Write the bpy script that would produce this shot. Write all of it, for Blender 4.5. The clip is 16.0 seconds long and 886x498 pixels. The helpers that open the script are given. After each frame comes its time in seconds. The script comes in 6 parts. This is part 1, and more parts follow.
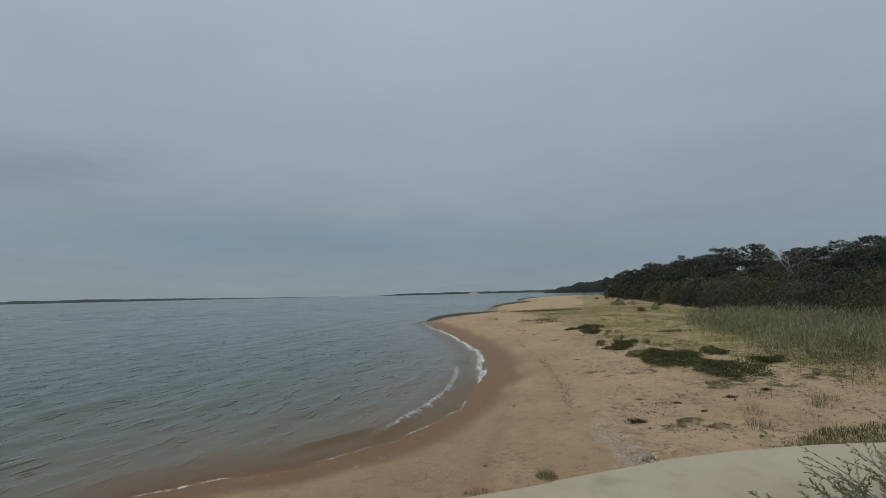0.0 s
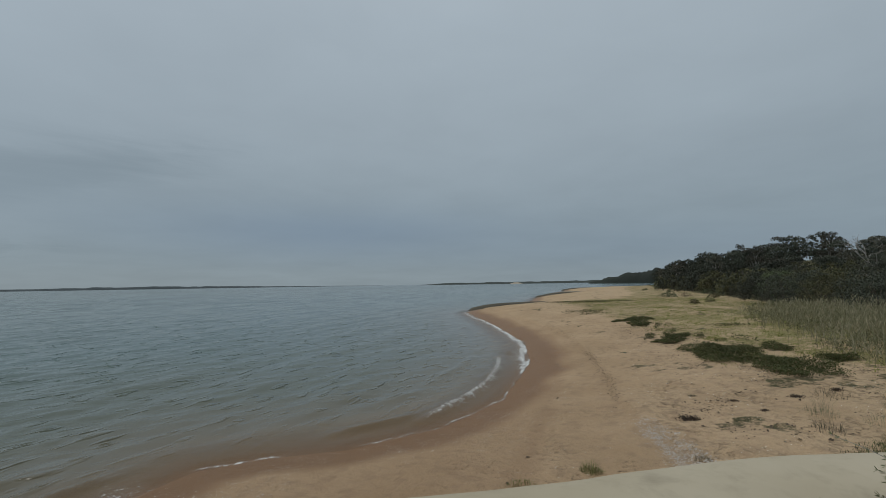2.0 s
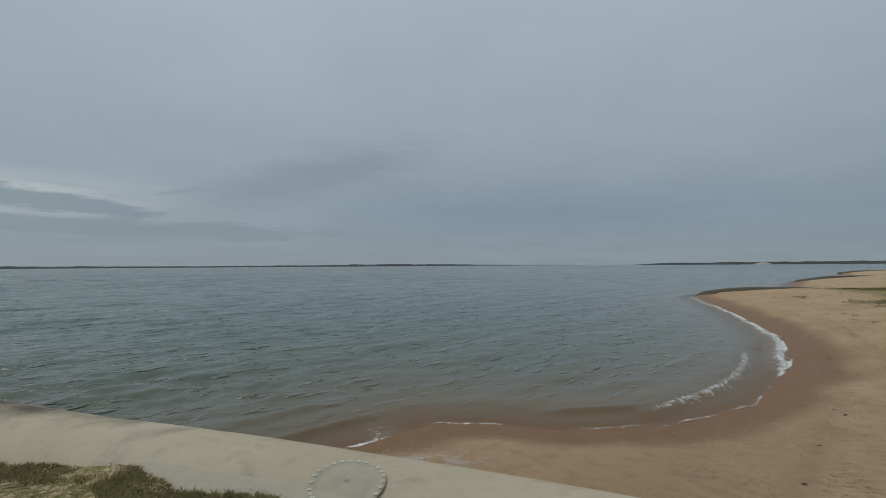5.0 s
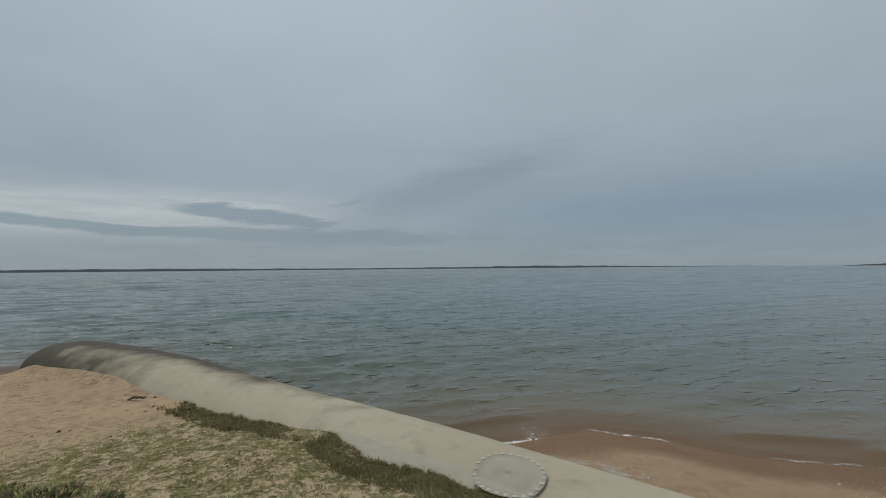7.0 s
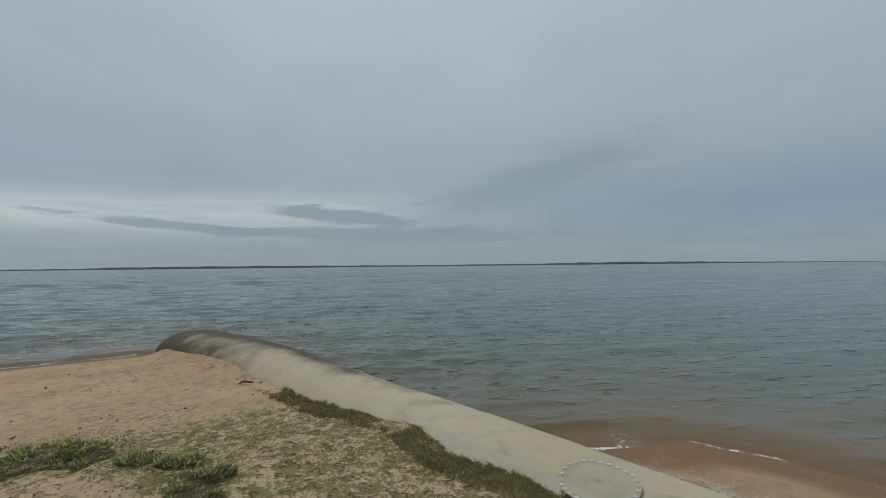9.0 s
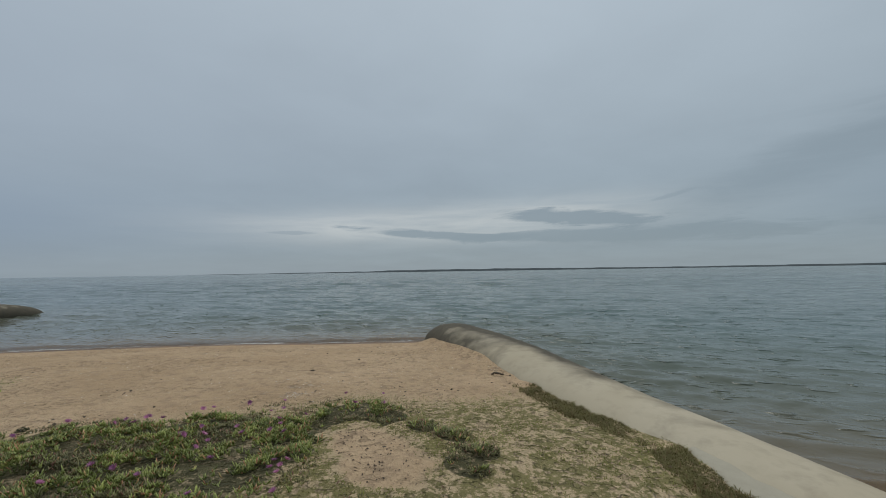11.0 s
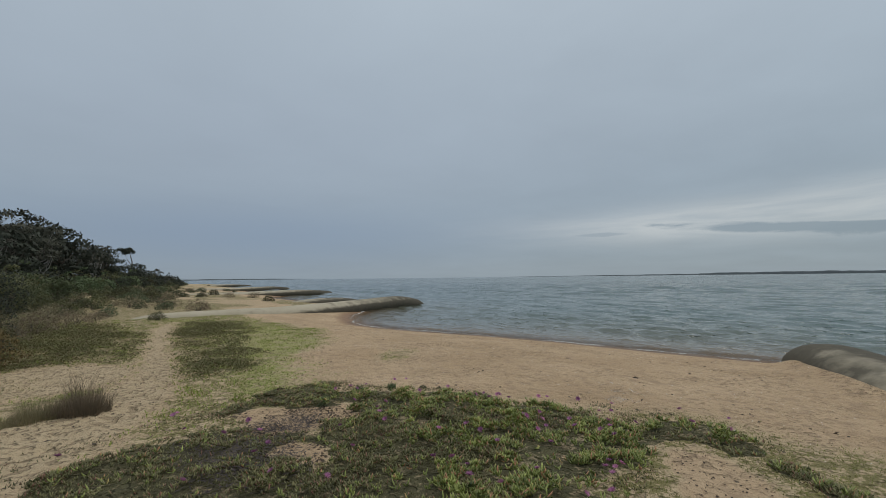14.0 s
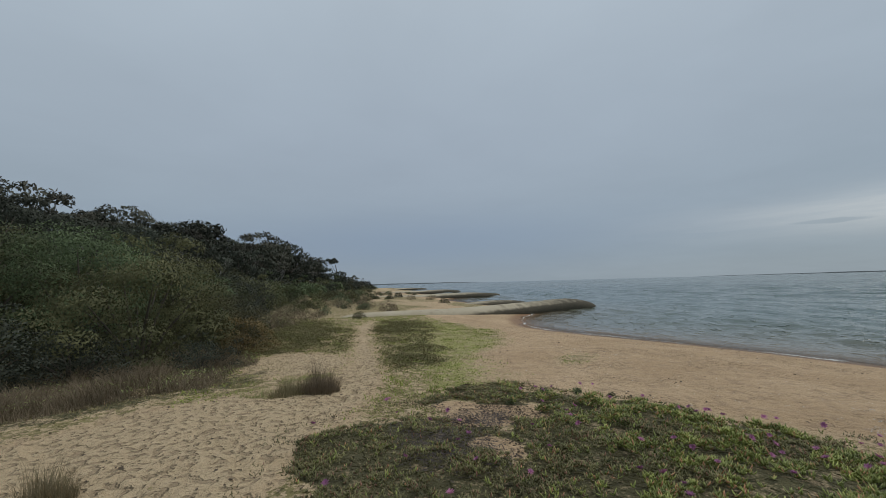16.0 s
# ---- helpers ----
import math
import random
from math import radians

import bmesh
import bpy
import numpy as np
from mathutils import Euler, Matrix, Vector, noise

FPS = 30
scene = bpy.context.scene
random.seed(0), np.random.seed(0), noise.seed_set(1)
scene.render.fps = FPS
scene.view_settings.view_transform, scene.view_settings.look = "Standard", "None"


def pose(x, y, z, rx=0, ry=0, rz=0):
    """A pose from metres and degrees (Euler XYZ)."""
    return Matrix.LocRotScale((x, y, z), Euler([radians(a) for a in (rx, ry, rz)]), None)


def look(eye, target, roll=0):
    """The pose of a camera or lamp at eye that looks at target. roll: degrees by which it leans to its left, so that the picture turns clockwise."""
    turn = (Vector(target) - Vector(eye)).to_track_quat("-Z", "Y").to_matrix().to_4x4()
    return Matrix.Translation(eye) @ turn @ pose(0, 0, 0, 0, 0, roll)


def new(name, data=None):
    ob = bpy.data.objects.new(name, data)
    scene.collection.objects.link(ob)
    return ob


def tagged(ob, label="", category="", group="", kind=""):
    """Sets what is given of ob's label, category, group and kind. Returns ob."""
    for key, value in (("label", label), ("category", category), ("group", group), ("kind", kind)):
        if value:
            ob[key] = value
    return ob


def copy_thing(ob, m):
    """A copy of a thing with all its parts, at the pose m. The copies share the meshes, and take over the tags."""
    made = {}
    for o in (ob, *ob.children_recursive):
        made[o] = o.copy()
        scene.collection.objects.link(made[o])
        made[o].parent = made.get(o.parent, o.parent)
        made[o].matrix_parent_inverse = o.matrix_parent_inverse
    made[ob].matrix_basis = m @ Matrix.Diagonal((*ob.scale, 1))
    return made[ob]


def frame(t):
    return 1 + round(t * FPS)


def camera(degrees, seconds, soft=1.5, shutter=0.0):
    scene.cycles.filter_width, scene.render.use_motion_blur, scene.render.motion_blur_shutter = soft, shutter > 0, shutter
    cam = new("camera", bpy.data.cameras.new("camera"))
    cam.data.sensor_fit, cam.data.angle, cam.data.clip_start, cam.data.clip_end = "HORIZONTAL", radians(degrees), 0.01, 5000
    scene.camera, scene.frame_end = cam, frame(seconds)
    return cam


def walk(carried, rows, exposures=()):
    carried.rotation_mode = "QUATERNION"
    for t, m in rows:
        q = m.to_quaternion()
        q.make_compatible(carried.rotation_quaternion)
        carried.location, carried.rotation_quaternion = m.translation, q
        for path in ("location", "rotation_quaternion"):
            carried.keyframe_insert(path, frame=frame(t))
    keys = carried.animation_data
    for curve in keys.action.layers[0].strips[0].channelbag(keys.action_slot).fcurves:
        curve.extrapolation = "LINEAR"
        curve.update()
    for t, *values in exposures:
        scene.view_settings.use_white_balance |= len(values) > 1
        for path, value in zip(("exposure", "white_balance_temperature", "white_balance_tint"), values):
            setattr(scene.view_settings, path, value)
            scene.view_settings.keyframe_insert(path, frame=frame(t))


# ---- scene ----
cam = camera(92.96, 16.0, soft=0.9)
PATH = [  # seconds, x, y, z, then the turn in degrees
    (0.0, 0.089, 0.100, 2.604, 96.09, 1.33, 0.17),
    (0.5, 0.094, 0.097, 2.610, 95.83, 1.30, 1.26),
    (1.0, 0.096, 0.100, 2.603, 95.35, 1.03, 2.20),
    (1.5, 0.098, 0.117, 2.604, 95.04, 1.04, 2.92),
    (2.0, 0.094, 0.133, 2.605, 94.80, 0.91, 5.85),
    (2.5, 0.025, 0.114, 2.616, 94.54, 0.84, 8.25),
    (3.0, -0.047, 0.153, 2.604, 94.43, 0.61, 11.68),
    (3.5, -0.090, 0.180, 2.590, 94.11, -0.00, 14.90),
    (4.0, -0.097, 0.204, 2.596, 93.33, -0.22, 21.76),
    (6.5, -0.062, 0.187, 2.603, 92.49, 0.82, 46.31),
    (7.0, -0.075, 0.049, 2.598, 92.65, 0.52, 52.72),
    (7.5, -0.084, 0.001, 2.593, 92.41, 0.88, 59.64),
    (8.0, -0.111, 0.076, 2.601, 92.04, 0.48, 57.23),
    (8.5, -0.111, 0.097, 2.590, 92.09, 0.33, 55.04),
    (9.0, -0.111, 0.045, 2.607, 92.30, 0.63, 63.43),
    (11.5, -0.123, -0.088, 2.581, 93.15, 1.18, 101.89),
    (12.0, -0.111, -0.088, 2.591, 93.40, 1.57, 110.35),
    (12.5, -0.095, -0.089, 2.596, 93.64, 1.26, 117.61),
    (13.0, -0.049, -0.097, 2.604, 93.84, 0.82, 124.09),
    (13.5, -0.036, -0.123, 2.600, 93.89, 0.36, 129.22),
    (14.0, -0.004, -0.164, 2.599, 93.87, 0.63, 135.01),
    (14.5, 0.123, -0.249, 2.595, 94.02, 0.55, 140.91),
    (15.0, 0.204, -0.276, 2.586, 93.83, 0.82, 148.06),
    (15.5, 0.186, -0.241, 2.608, 93.96, 1.69, 154.58),
    (16.0, 0.199, -0.236, 2.592, 94.62, 1.52, 157.24),
]
walk(cam, [(t, pose(x, y, z, a, b, c)) for t, x, y, z, a, b, c in PATH],
     [(0.0, -0.09, 6500, 10), (3.5, -0.11, 6500, 10), (7.0, 0.02, 6500, 10), (12.0, 0.05, 6490, 10.8), (15.0, 0.07, 6480, 11.2), (16.0, 0.06, 6470, 11.2)])

# ---------------------------------------------------------------- world and sun
SUN_AZ, SUN_EL = -100.0, 63.0          # compass degrees from +y, clockwise; degrees up


def node(tree, kind, **values):
    n = tree.nodes.new(kind)
    for key, value in values.items():
        if key in n.inputs:
            n.inputs[key].default_value = value
    return n


def calc(tree, op, a, b=None, c=None, clamp=False):
    n = tree.nodes.new("ShaderNodeMath")
    n.operation, n.use_clamp = op, clamp
    for i, v in enumerate((a, b, c)):
        if v is None:
            continue
        if isinstance(v, (int, float)):
            n.inputs[i].default_value = v
        else:
            tree.links.new(v, n.inputs[i])
    return n.outputs[0]


def blend(tree, factor, a, b, mode="MIX"):
    n = tree.nodes.new("ShaderNodeMix")
    n.data_type, n.blend_type = "RGBA", mode
    for sock, v in ((n.inputs[0], factor), (n.inputs[6], a), (n.inputs[7], b)):
        if isinstance(v, (int, float)):
            sock.default_value = v
        elif isinstance(v, tuple):
            sock.default_value = (*v, 1)
        else:
            tree.links.new(v, sock)
    return n.outputs[2]


def ramp(tree, value, stops, smooth=False):
    n = tree.nodes.new("ShaderNodeValToRGB")
    if smooth:
        n.color_ramp.interpolation = "EASE"
    while len(n.color_ramp.elements) < len(stops):
        n.color_ramp.elements.new(0.5)
    for e, (p, c) in zip(n.color_ramp.elements, stops):
        e.position = p
        e.color = (*c, 1) if isinstance(c, tuple) else (c, c, c, 1)
    tree.links.new(value, n.inputs[0])
    return n.outputs[0]


def noise_tex(tree, vector, scale, detail=4.0, rough=0.55, distort=0.0):
    n = node(tree, "ShaderNodeTexNoise", Scale=scale, Detail=detail, Roughness=rough, Distortion=distort)
    if vector is not None:
        tree.links.new(vector, n.inputs["Vector"])
    return n.outputs[0]


def xyz(tree, x, y, z):
    n = tree.nodes.new("ShaderNodeCombineXYZ")
    for i, v in enumerate((x, y, z)):
        if isinstance(v, (int, float)):
            n.inputs[i].default_value = v
        else:
            tree.links.new(v, n.inputs[i])
    return n.outputs[0]


def make_world():
    w = bpy.data.worlds.new("overcast")
    scene.world = w
    w.use_nodes = True
    t = w.node_tree
    t.nodes.clear()
    sky = t.nodes.new("ShaderNodeTexSky")
    sky.sky_type, sky.sun_disc = "NISHITA", False
    sky.sun_elevation, sky.sun_rotation = radians(SUN_EL), radians(SUN_AZ)
    clear = blend(t, 1.0, sky.outputs[0], (0.06, 0.06, 0.06), "MULTIPLY")
    way = t.nodes.new("ShaderNodeTexCoord").outputs["Generated"]
    sep = t.nodes.new("ShaderNodeSeparateXYZ")
    t.links.new(way, sep.inputs[0])
    x, y, z = sep.outputs
    up = calc(t, "MAXIMUM", z, 0.0)
    el = calc(t, "MULTIPLY", calc(t, "ARCSINE", z), 57.2958)
    az = calc(t, "MULTIPLY", calc(t, "ARCTAN2", x, y), 57.2958)
    base = ramp(t, up, [(0.0, (0.262, 0.325, 0.362)), (0.05, (0.252, 0.315, 0.358)), (0.16, (0.292, 0.36, 0.405)), (0.33, (0.36, 0.43, 0.478)),
                        (0.55, (0.43, 0.505, 0.56)), (0.8, (0.53, 0.595, 0.64)), (1.0, (0.62, 0.67, 0.70))])
    # the cloud deck: two sizes of billow, drawn out towards the horizon
    lift = calc(t, "ADD", up, 0.12)
    deck = xyz(t, calc(t, "DIVIDE", x, lift), calc(t, "DIVIDE", y, lift), 0.0)
    big = noise_tex(t, deck, 0.55, 5, 0.5, 0.4)
    small = noise_tex(t, deck, 1.7, 6, 0.55, 0.3)
    billow = calc(t, "ADD", calc(t, "MULTIPLY", big, 0.65), calc(t, "MULTIPLY", small, 0.35))
    shade = ramp(t, billow, [(0.3, 0.91), (0.5, 1.0), (0.7, 1.08)])
    color = blend(t, 1.0, base, shade, "MULTIPLY")

    def patch(a0, e0, sa, se, tilt=0.0):
        da = calc(t, "WRAP", calc(t, "SUBTRACT", az, a0), 180.0, -180.0)
        de = calc(t, "SUBTRACT", calc(t, "SUBTRACT", el, e0), calc(t, "MULTIPLY", da, tilt))
        q = calc(t, "ADD", calc(t, "POWER", calc(t, "ABSOLUTE", calc(t, "DIVIDE", da, sa)), 2.0), calc(t, "POWER", calc(t, "ABSOLUTE", calc(t, "DIVIDE", de, se)), 2.0))
        return calc(t, "POWER", 2.718, calc(t, "MULTIPLY", q, -1.0))

    streak = noise_tex(t, xyz(t, calc(t, "MULTIPLY", az, 0.06), calc(t, "MULTIPLY", el, 0.55), 3.0), 1.0, 6, 0.6, 0.5)
    torn = calc(t, "SUBTRACT", calc(t, "MULTIPLY", streak, 2.4), 0.7, clamp=True)
    # a pale opening low over the water, with dark strips of cloud across it
    gap = calc(t, "ADD", patch(-103.0, 6.0, 22.0, 2.0), calc(t, "MULTIPLY", patch(-80.0, 7.6, 16.0, 2.0), 0.6), clamp=True)
    gap = calc(t, "MULTIPLY", gap, calc(t, "SUBTRACT", calc(t, "MULTIPLY", streak, 2.0), 0.15, clamp=True))
    color = blend(t, calc(t, "MULTIPLY", gap, 0.85), color, (0.6, 0.625, 0.605))
    wisps = noise_tex(t, xyz(t, calc(t, "MULTIPLY", az, 0.16), calc(t, "MULTIPLY", el, 0.75), 8.0), 1.0, 7, 0.62, 0.8)
    edge = calc(t, "ADD", calc(t, "SUBTRACT", calc(t, "MULTIPLY", streak, 1.5), 0.75), calc(t, "SUBTRACT", calc(t, "MULTIPLY", wisps, 1.3), 0.65))

    def strip(a0, e0, sa, se, tilt, strength, lo=0.4, hi=0.8, rag=0.9):
        p = calc(t, "ADD", patch(a0, e0, sa, se, tilt), calc(t, "MULTIPLY", edge, rag))
        return calc(t, "MULTIPLY", ramp(t, p, [(lo, 0.0), (hi, 1.0)], True), strength)

    for a0, e0, sa, se, tilt, strength in ((-95.0, 5.0, 15.0, 0.8, -0.07, 0.9), (-78.0, 6.7, 13.0, 1.4, -0.09, 0.9), (-70.0, 4.4, 26.0, 1.3, 0.0, 0.85), (-114.0, 5.2, 4.0, 0.3, 0.0, 0.5),
                                           (-66.0, 8.6, 3.0, 0.4, 0.2, 0.4)):
        color = blend(t, strip(a0, e0, sa, se, tilt, strength), color, (0.225, 0.285, 0.325))
    color = blend(t, strip(-52.0, 11.0, 17.0, 3.0, 0.27, 0.7, 0.15, 1.0, 0.4), color, (0.235, 0.295, 0.335))
    # bluish banks near the horizon and a dim patch higher up
    for a0, e0, sa, se, strength in ((-20.0, 6.8, 24.0, 3.4, 0.6), (-162.0, 5.2, 34.0, 4.2, 0.95), (22.0, 4.0, 24.0, 3.0, 0.35)):
        color = blend(t, calc(t, "MULTIPLY", patch(a0, e0, sa, se), strength), color, (0.19, 0.262, 0.355))
    color = blend(t, calc(t, "MULTIPLY", calc(t, "MULTIPLY", patch(-44.0, 14.5, 13.0, 3.0), torn), 0.3), color, (0.225, 0.28, 0.315))
    color = blend(t, calc(t, "MULTIPLY", patch(-165.0, 16.0, 60.0, 16.0), 0.4), color, (0.345, 0.405, 0.495))
    color = blend(t, 0.88, clear, color)
    bg = node(t, "ShaderNodeBackground", Strength=1.0)
    t.links.new(color, bg.inputs[0])
    out = t.nodes.new("ShaderNodeOutputWorld")
    t.links.new(bg.outputs[0], out.inputs[0])


make_world()
sun_data = bpy.data.lights.new("sun", "SUN")
sun_data.energy, sun_data.angle, sun_data.color = 1.05, radians(30), (1.0, 0.96, 0.9)
sun = new("sun", sun_data)
sun.matrix_world = look((math.sin(radians(SUN_AZ)) * 60, math.cos(radians(SUN_AZ)) * 60, 60 * math.tan(radians(SUN_EL))), (0, 0, 0))
scene.view_settings.exposure = 0.0


# ---------------------------------------------------------------- materials
def material(name, rough=0.8, spec=0.3):
    m = bpy.data.materials.new(name)
    m.use_nodes = True
    t = m.node_tree
    p = t.nodes["Principled BSDF"]
    p.inputs["Roughness"].default_value = rough
    p.inputs["Specular IOR Level"].default_value = spec
    return m, t, p


def position(t):
    return t.nodes.new("ShaderNodeNewGeometry").outputs["Position"]


def relief(t, p, height, strength, distance):
    b = node(t, "ShaderNodeBump", Strength=strength, Distance=distance)
    t.links.new(height, b.inputs["Height"])
    t.links.new(b.outputs[0], p.inputs["Normal"])
    return b


def leafy(name, dark, light, rough=0.6, patch=1.2, dry=None, spec=0.25, glow=0.3, vary=0.5):
    """Leaf colour that differs leaf by leaf, plant by plant and over larger patches."""
    m, t, p = material(name, rough, spec)
    g = t.nodes.new("ShaderNodeNewGeometry")
    one = t.nodes.new("ShaderNodeObjectInfo").outputs["Random"]
    mass = ramp(t, noise_tex(t, g.outputs["Position"], patch, 4, 0.6), [(0.32, 0.0), (0.68, 1.0)])
    f = calc(t, "ADD", calc(t, "MULTIPLY", g.outputs["Random Per Island"], vary), calc(t, "MULTIPLY", mass, 1.0 - vary))
    c = blend(t, f, dark, light)
    if dry:
        c = blend(t, ramp(t, g.outputs["Random Per Island"], [(0.86, 0.0), (0.93, 1.0)]), c, dry)
    hue = node(t, "ShaderNodeHueSaturation")
    t.links.new(c, hue.inputs["Color"])
    t.links.new(calc(t, "ADD", calc(t, "MULTIPLY", one, 0.04), 0.48), hue.inputs["Hue"])
    t.links.new(calc(t, "ADD", calc(t, "MULTIPLY", one, 0.7), 0.65), hue.inputs["Value"])
    t.links.new(hue.outputs[0], p.inputs["Base Color"])
    thin = t.nodes.new("ShaderNodeBsdfTranslucent")
    t.links.new(hue.outputs[0], thin.inputs[0])
    both = node(t, "ShaderNodeMixShader", Fac=glow)
    t.links.new(p.outputs[0], both.inputs[1])
    t.links.new(thin.outputs[0], both.inputs[2])
    t.links.new(both.outputs[0], t.nodes["Material Output"].inputs[0])
    return m


def ground_material():
    m, t, p = material("coastal_ground", 0.92, 0.15)
    at = position(t)
    cover = t.nodes.new("ShaderNodeAttribute")
    cover.attribute_name = "cover"          # r: turf, g: wet sand, b: dark litter and soil
    sep = t.nodes.new("ShaderNodeSeparateColor")
    t.links.new(cover.outputs["Color"], sep.inputs[0])
    turf, wet, soil = sep.outputs
    pale = cover.outputs["Alpha"]           # trodden dry sand
    rich = t.nodes.new("ShaderNodeAttribute")
    rich.attribute_name = "lush"
    broad = noise_tex(t, at, 0.5, 5)
    mid = noise_tex(t, at, 4.0, 5, 0.6)
    fine = noise_tex(t, at, 90.0, 3, 0.7)
    sand = blend(t, ramp(t, broad, [(0.35, 0.0), (0.65, 1.0)]), (0.50, 0.355, 0.214), (0.60, 0.436, 0.274))
    sand = blend(t, calc(t, "MULTIPLY", ramp(t, mid, [(0.5, 0.0), (0.66, 1.0)]), 0.5), sand, (0.31, 0.22, 0.145))
    sand = blend(t, pale, sand, blend(t, mid, (0.49, 0.37, 0.226), (0.63, 0.494, 0.315)))
    sand = blend(t, calc(t, "MULTIPLY", ramp(t, fine, [(0.35, 1.0), (0.5, 0.0)]), 0.3), sand, (0.2, 0.14, 0.09))
    sand = blend(t, calc(t, "MULTIPLY", ramp(t, fine, [(0.66, 0.0), (0.74, 1.0)]), 0.35), sand, (0.62, 0.55, 0.45))
    wets = blend(t, mid, (0.205, 0.115, 0.056), (0.275, 0.16, 0.084))
    sand = blend(t, wet, sand, wets)
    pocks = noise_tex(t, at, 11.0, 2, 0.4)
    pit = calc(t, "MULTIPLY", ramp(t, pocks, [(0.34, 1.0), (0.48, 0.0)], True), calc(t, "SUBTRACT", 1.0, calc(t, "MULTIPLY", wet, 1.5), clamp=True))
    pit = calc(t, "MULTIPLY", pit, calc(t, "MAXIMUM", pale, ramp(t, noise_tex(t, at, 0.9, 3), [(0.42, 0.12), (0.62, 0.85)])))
    # shade in the trodden hollows, painted as darker sand
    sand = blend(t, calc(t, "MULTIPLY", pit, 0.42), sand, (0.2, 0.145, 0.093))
    tufts = calc(t, "ADD", calc(t, "MULTIPLY", noise_tex(t, at, 5.0, 6, 0.7), 0.55), calc(t, "MULTIPLY", noise_tex(t, at, 24.0, 4, 0.7), 0.45))
    green = blend(t, noise_tex(t, at, 1.3, 4), (0.105, 0.106, 0.03), (0.235, 0.218, 0.075))
    green = blend(t, rich.outputs["Color"], green, blend(t, ramp(t, tufts, [(0.38, 0.0), (0.62, 1.0)]), (0.15, 0.175, 0.042), (0.43, 0.43, 0.15)))
    turf = calc(t, "ADD", turf, calc(t, "MULTIPLY", rich.outputs["Color"], 0.22))
    edge = calc(t, "ADD", calc(t, "MULTIPLY", turf, 0.6), calc(t, "MULTIPLY", calc(t, "SUBTRACT", tufts, 0.5), 4.0))
    c = blend(t, calc(t, "MULTIPLY", ramp(t, edge, [(0.48, 0.0), (0.66, 1.0)]), 0.8), sand, green)
    litter = blend(t, mid, (0.054, 0.05, 0.026), (0.148, 0.136, 0.07))
    c = blend(t, ramp(t, calc(t, "ADD", soil, calc(t, "MULTIPLY", calc(t, "SUBTRACT", tufts, 0.5), 1.4)), [(0.4, 0.0), (0.6, 1.0)]), c, litter)
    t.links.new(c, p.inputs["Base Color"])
    t.links.new(calc(t, "SUBTRACT", 0.93, calc(t, "MULTIPLY", wet, 0.45)), p.inputs["Roughness"])
    dimples = noise_tex(t, at, 6.5, 5, 0.62)
    h = calc(t, "ADD", calc(t, "MULTIPLY", dimples, calc(t, "SUBTRACT", 1.0, calc(t, "MULTIPLY", wet, 0.85))), calc(t, "MULTIPLY", fine, 0.12))
    h = calc(t, "SUBTRACT", h, calc(t, "MULTIPLY", pit, 0.45))
    relief(t, p, h, 1.0, 0.13)
    return m


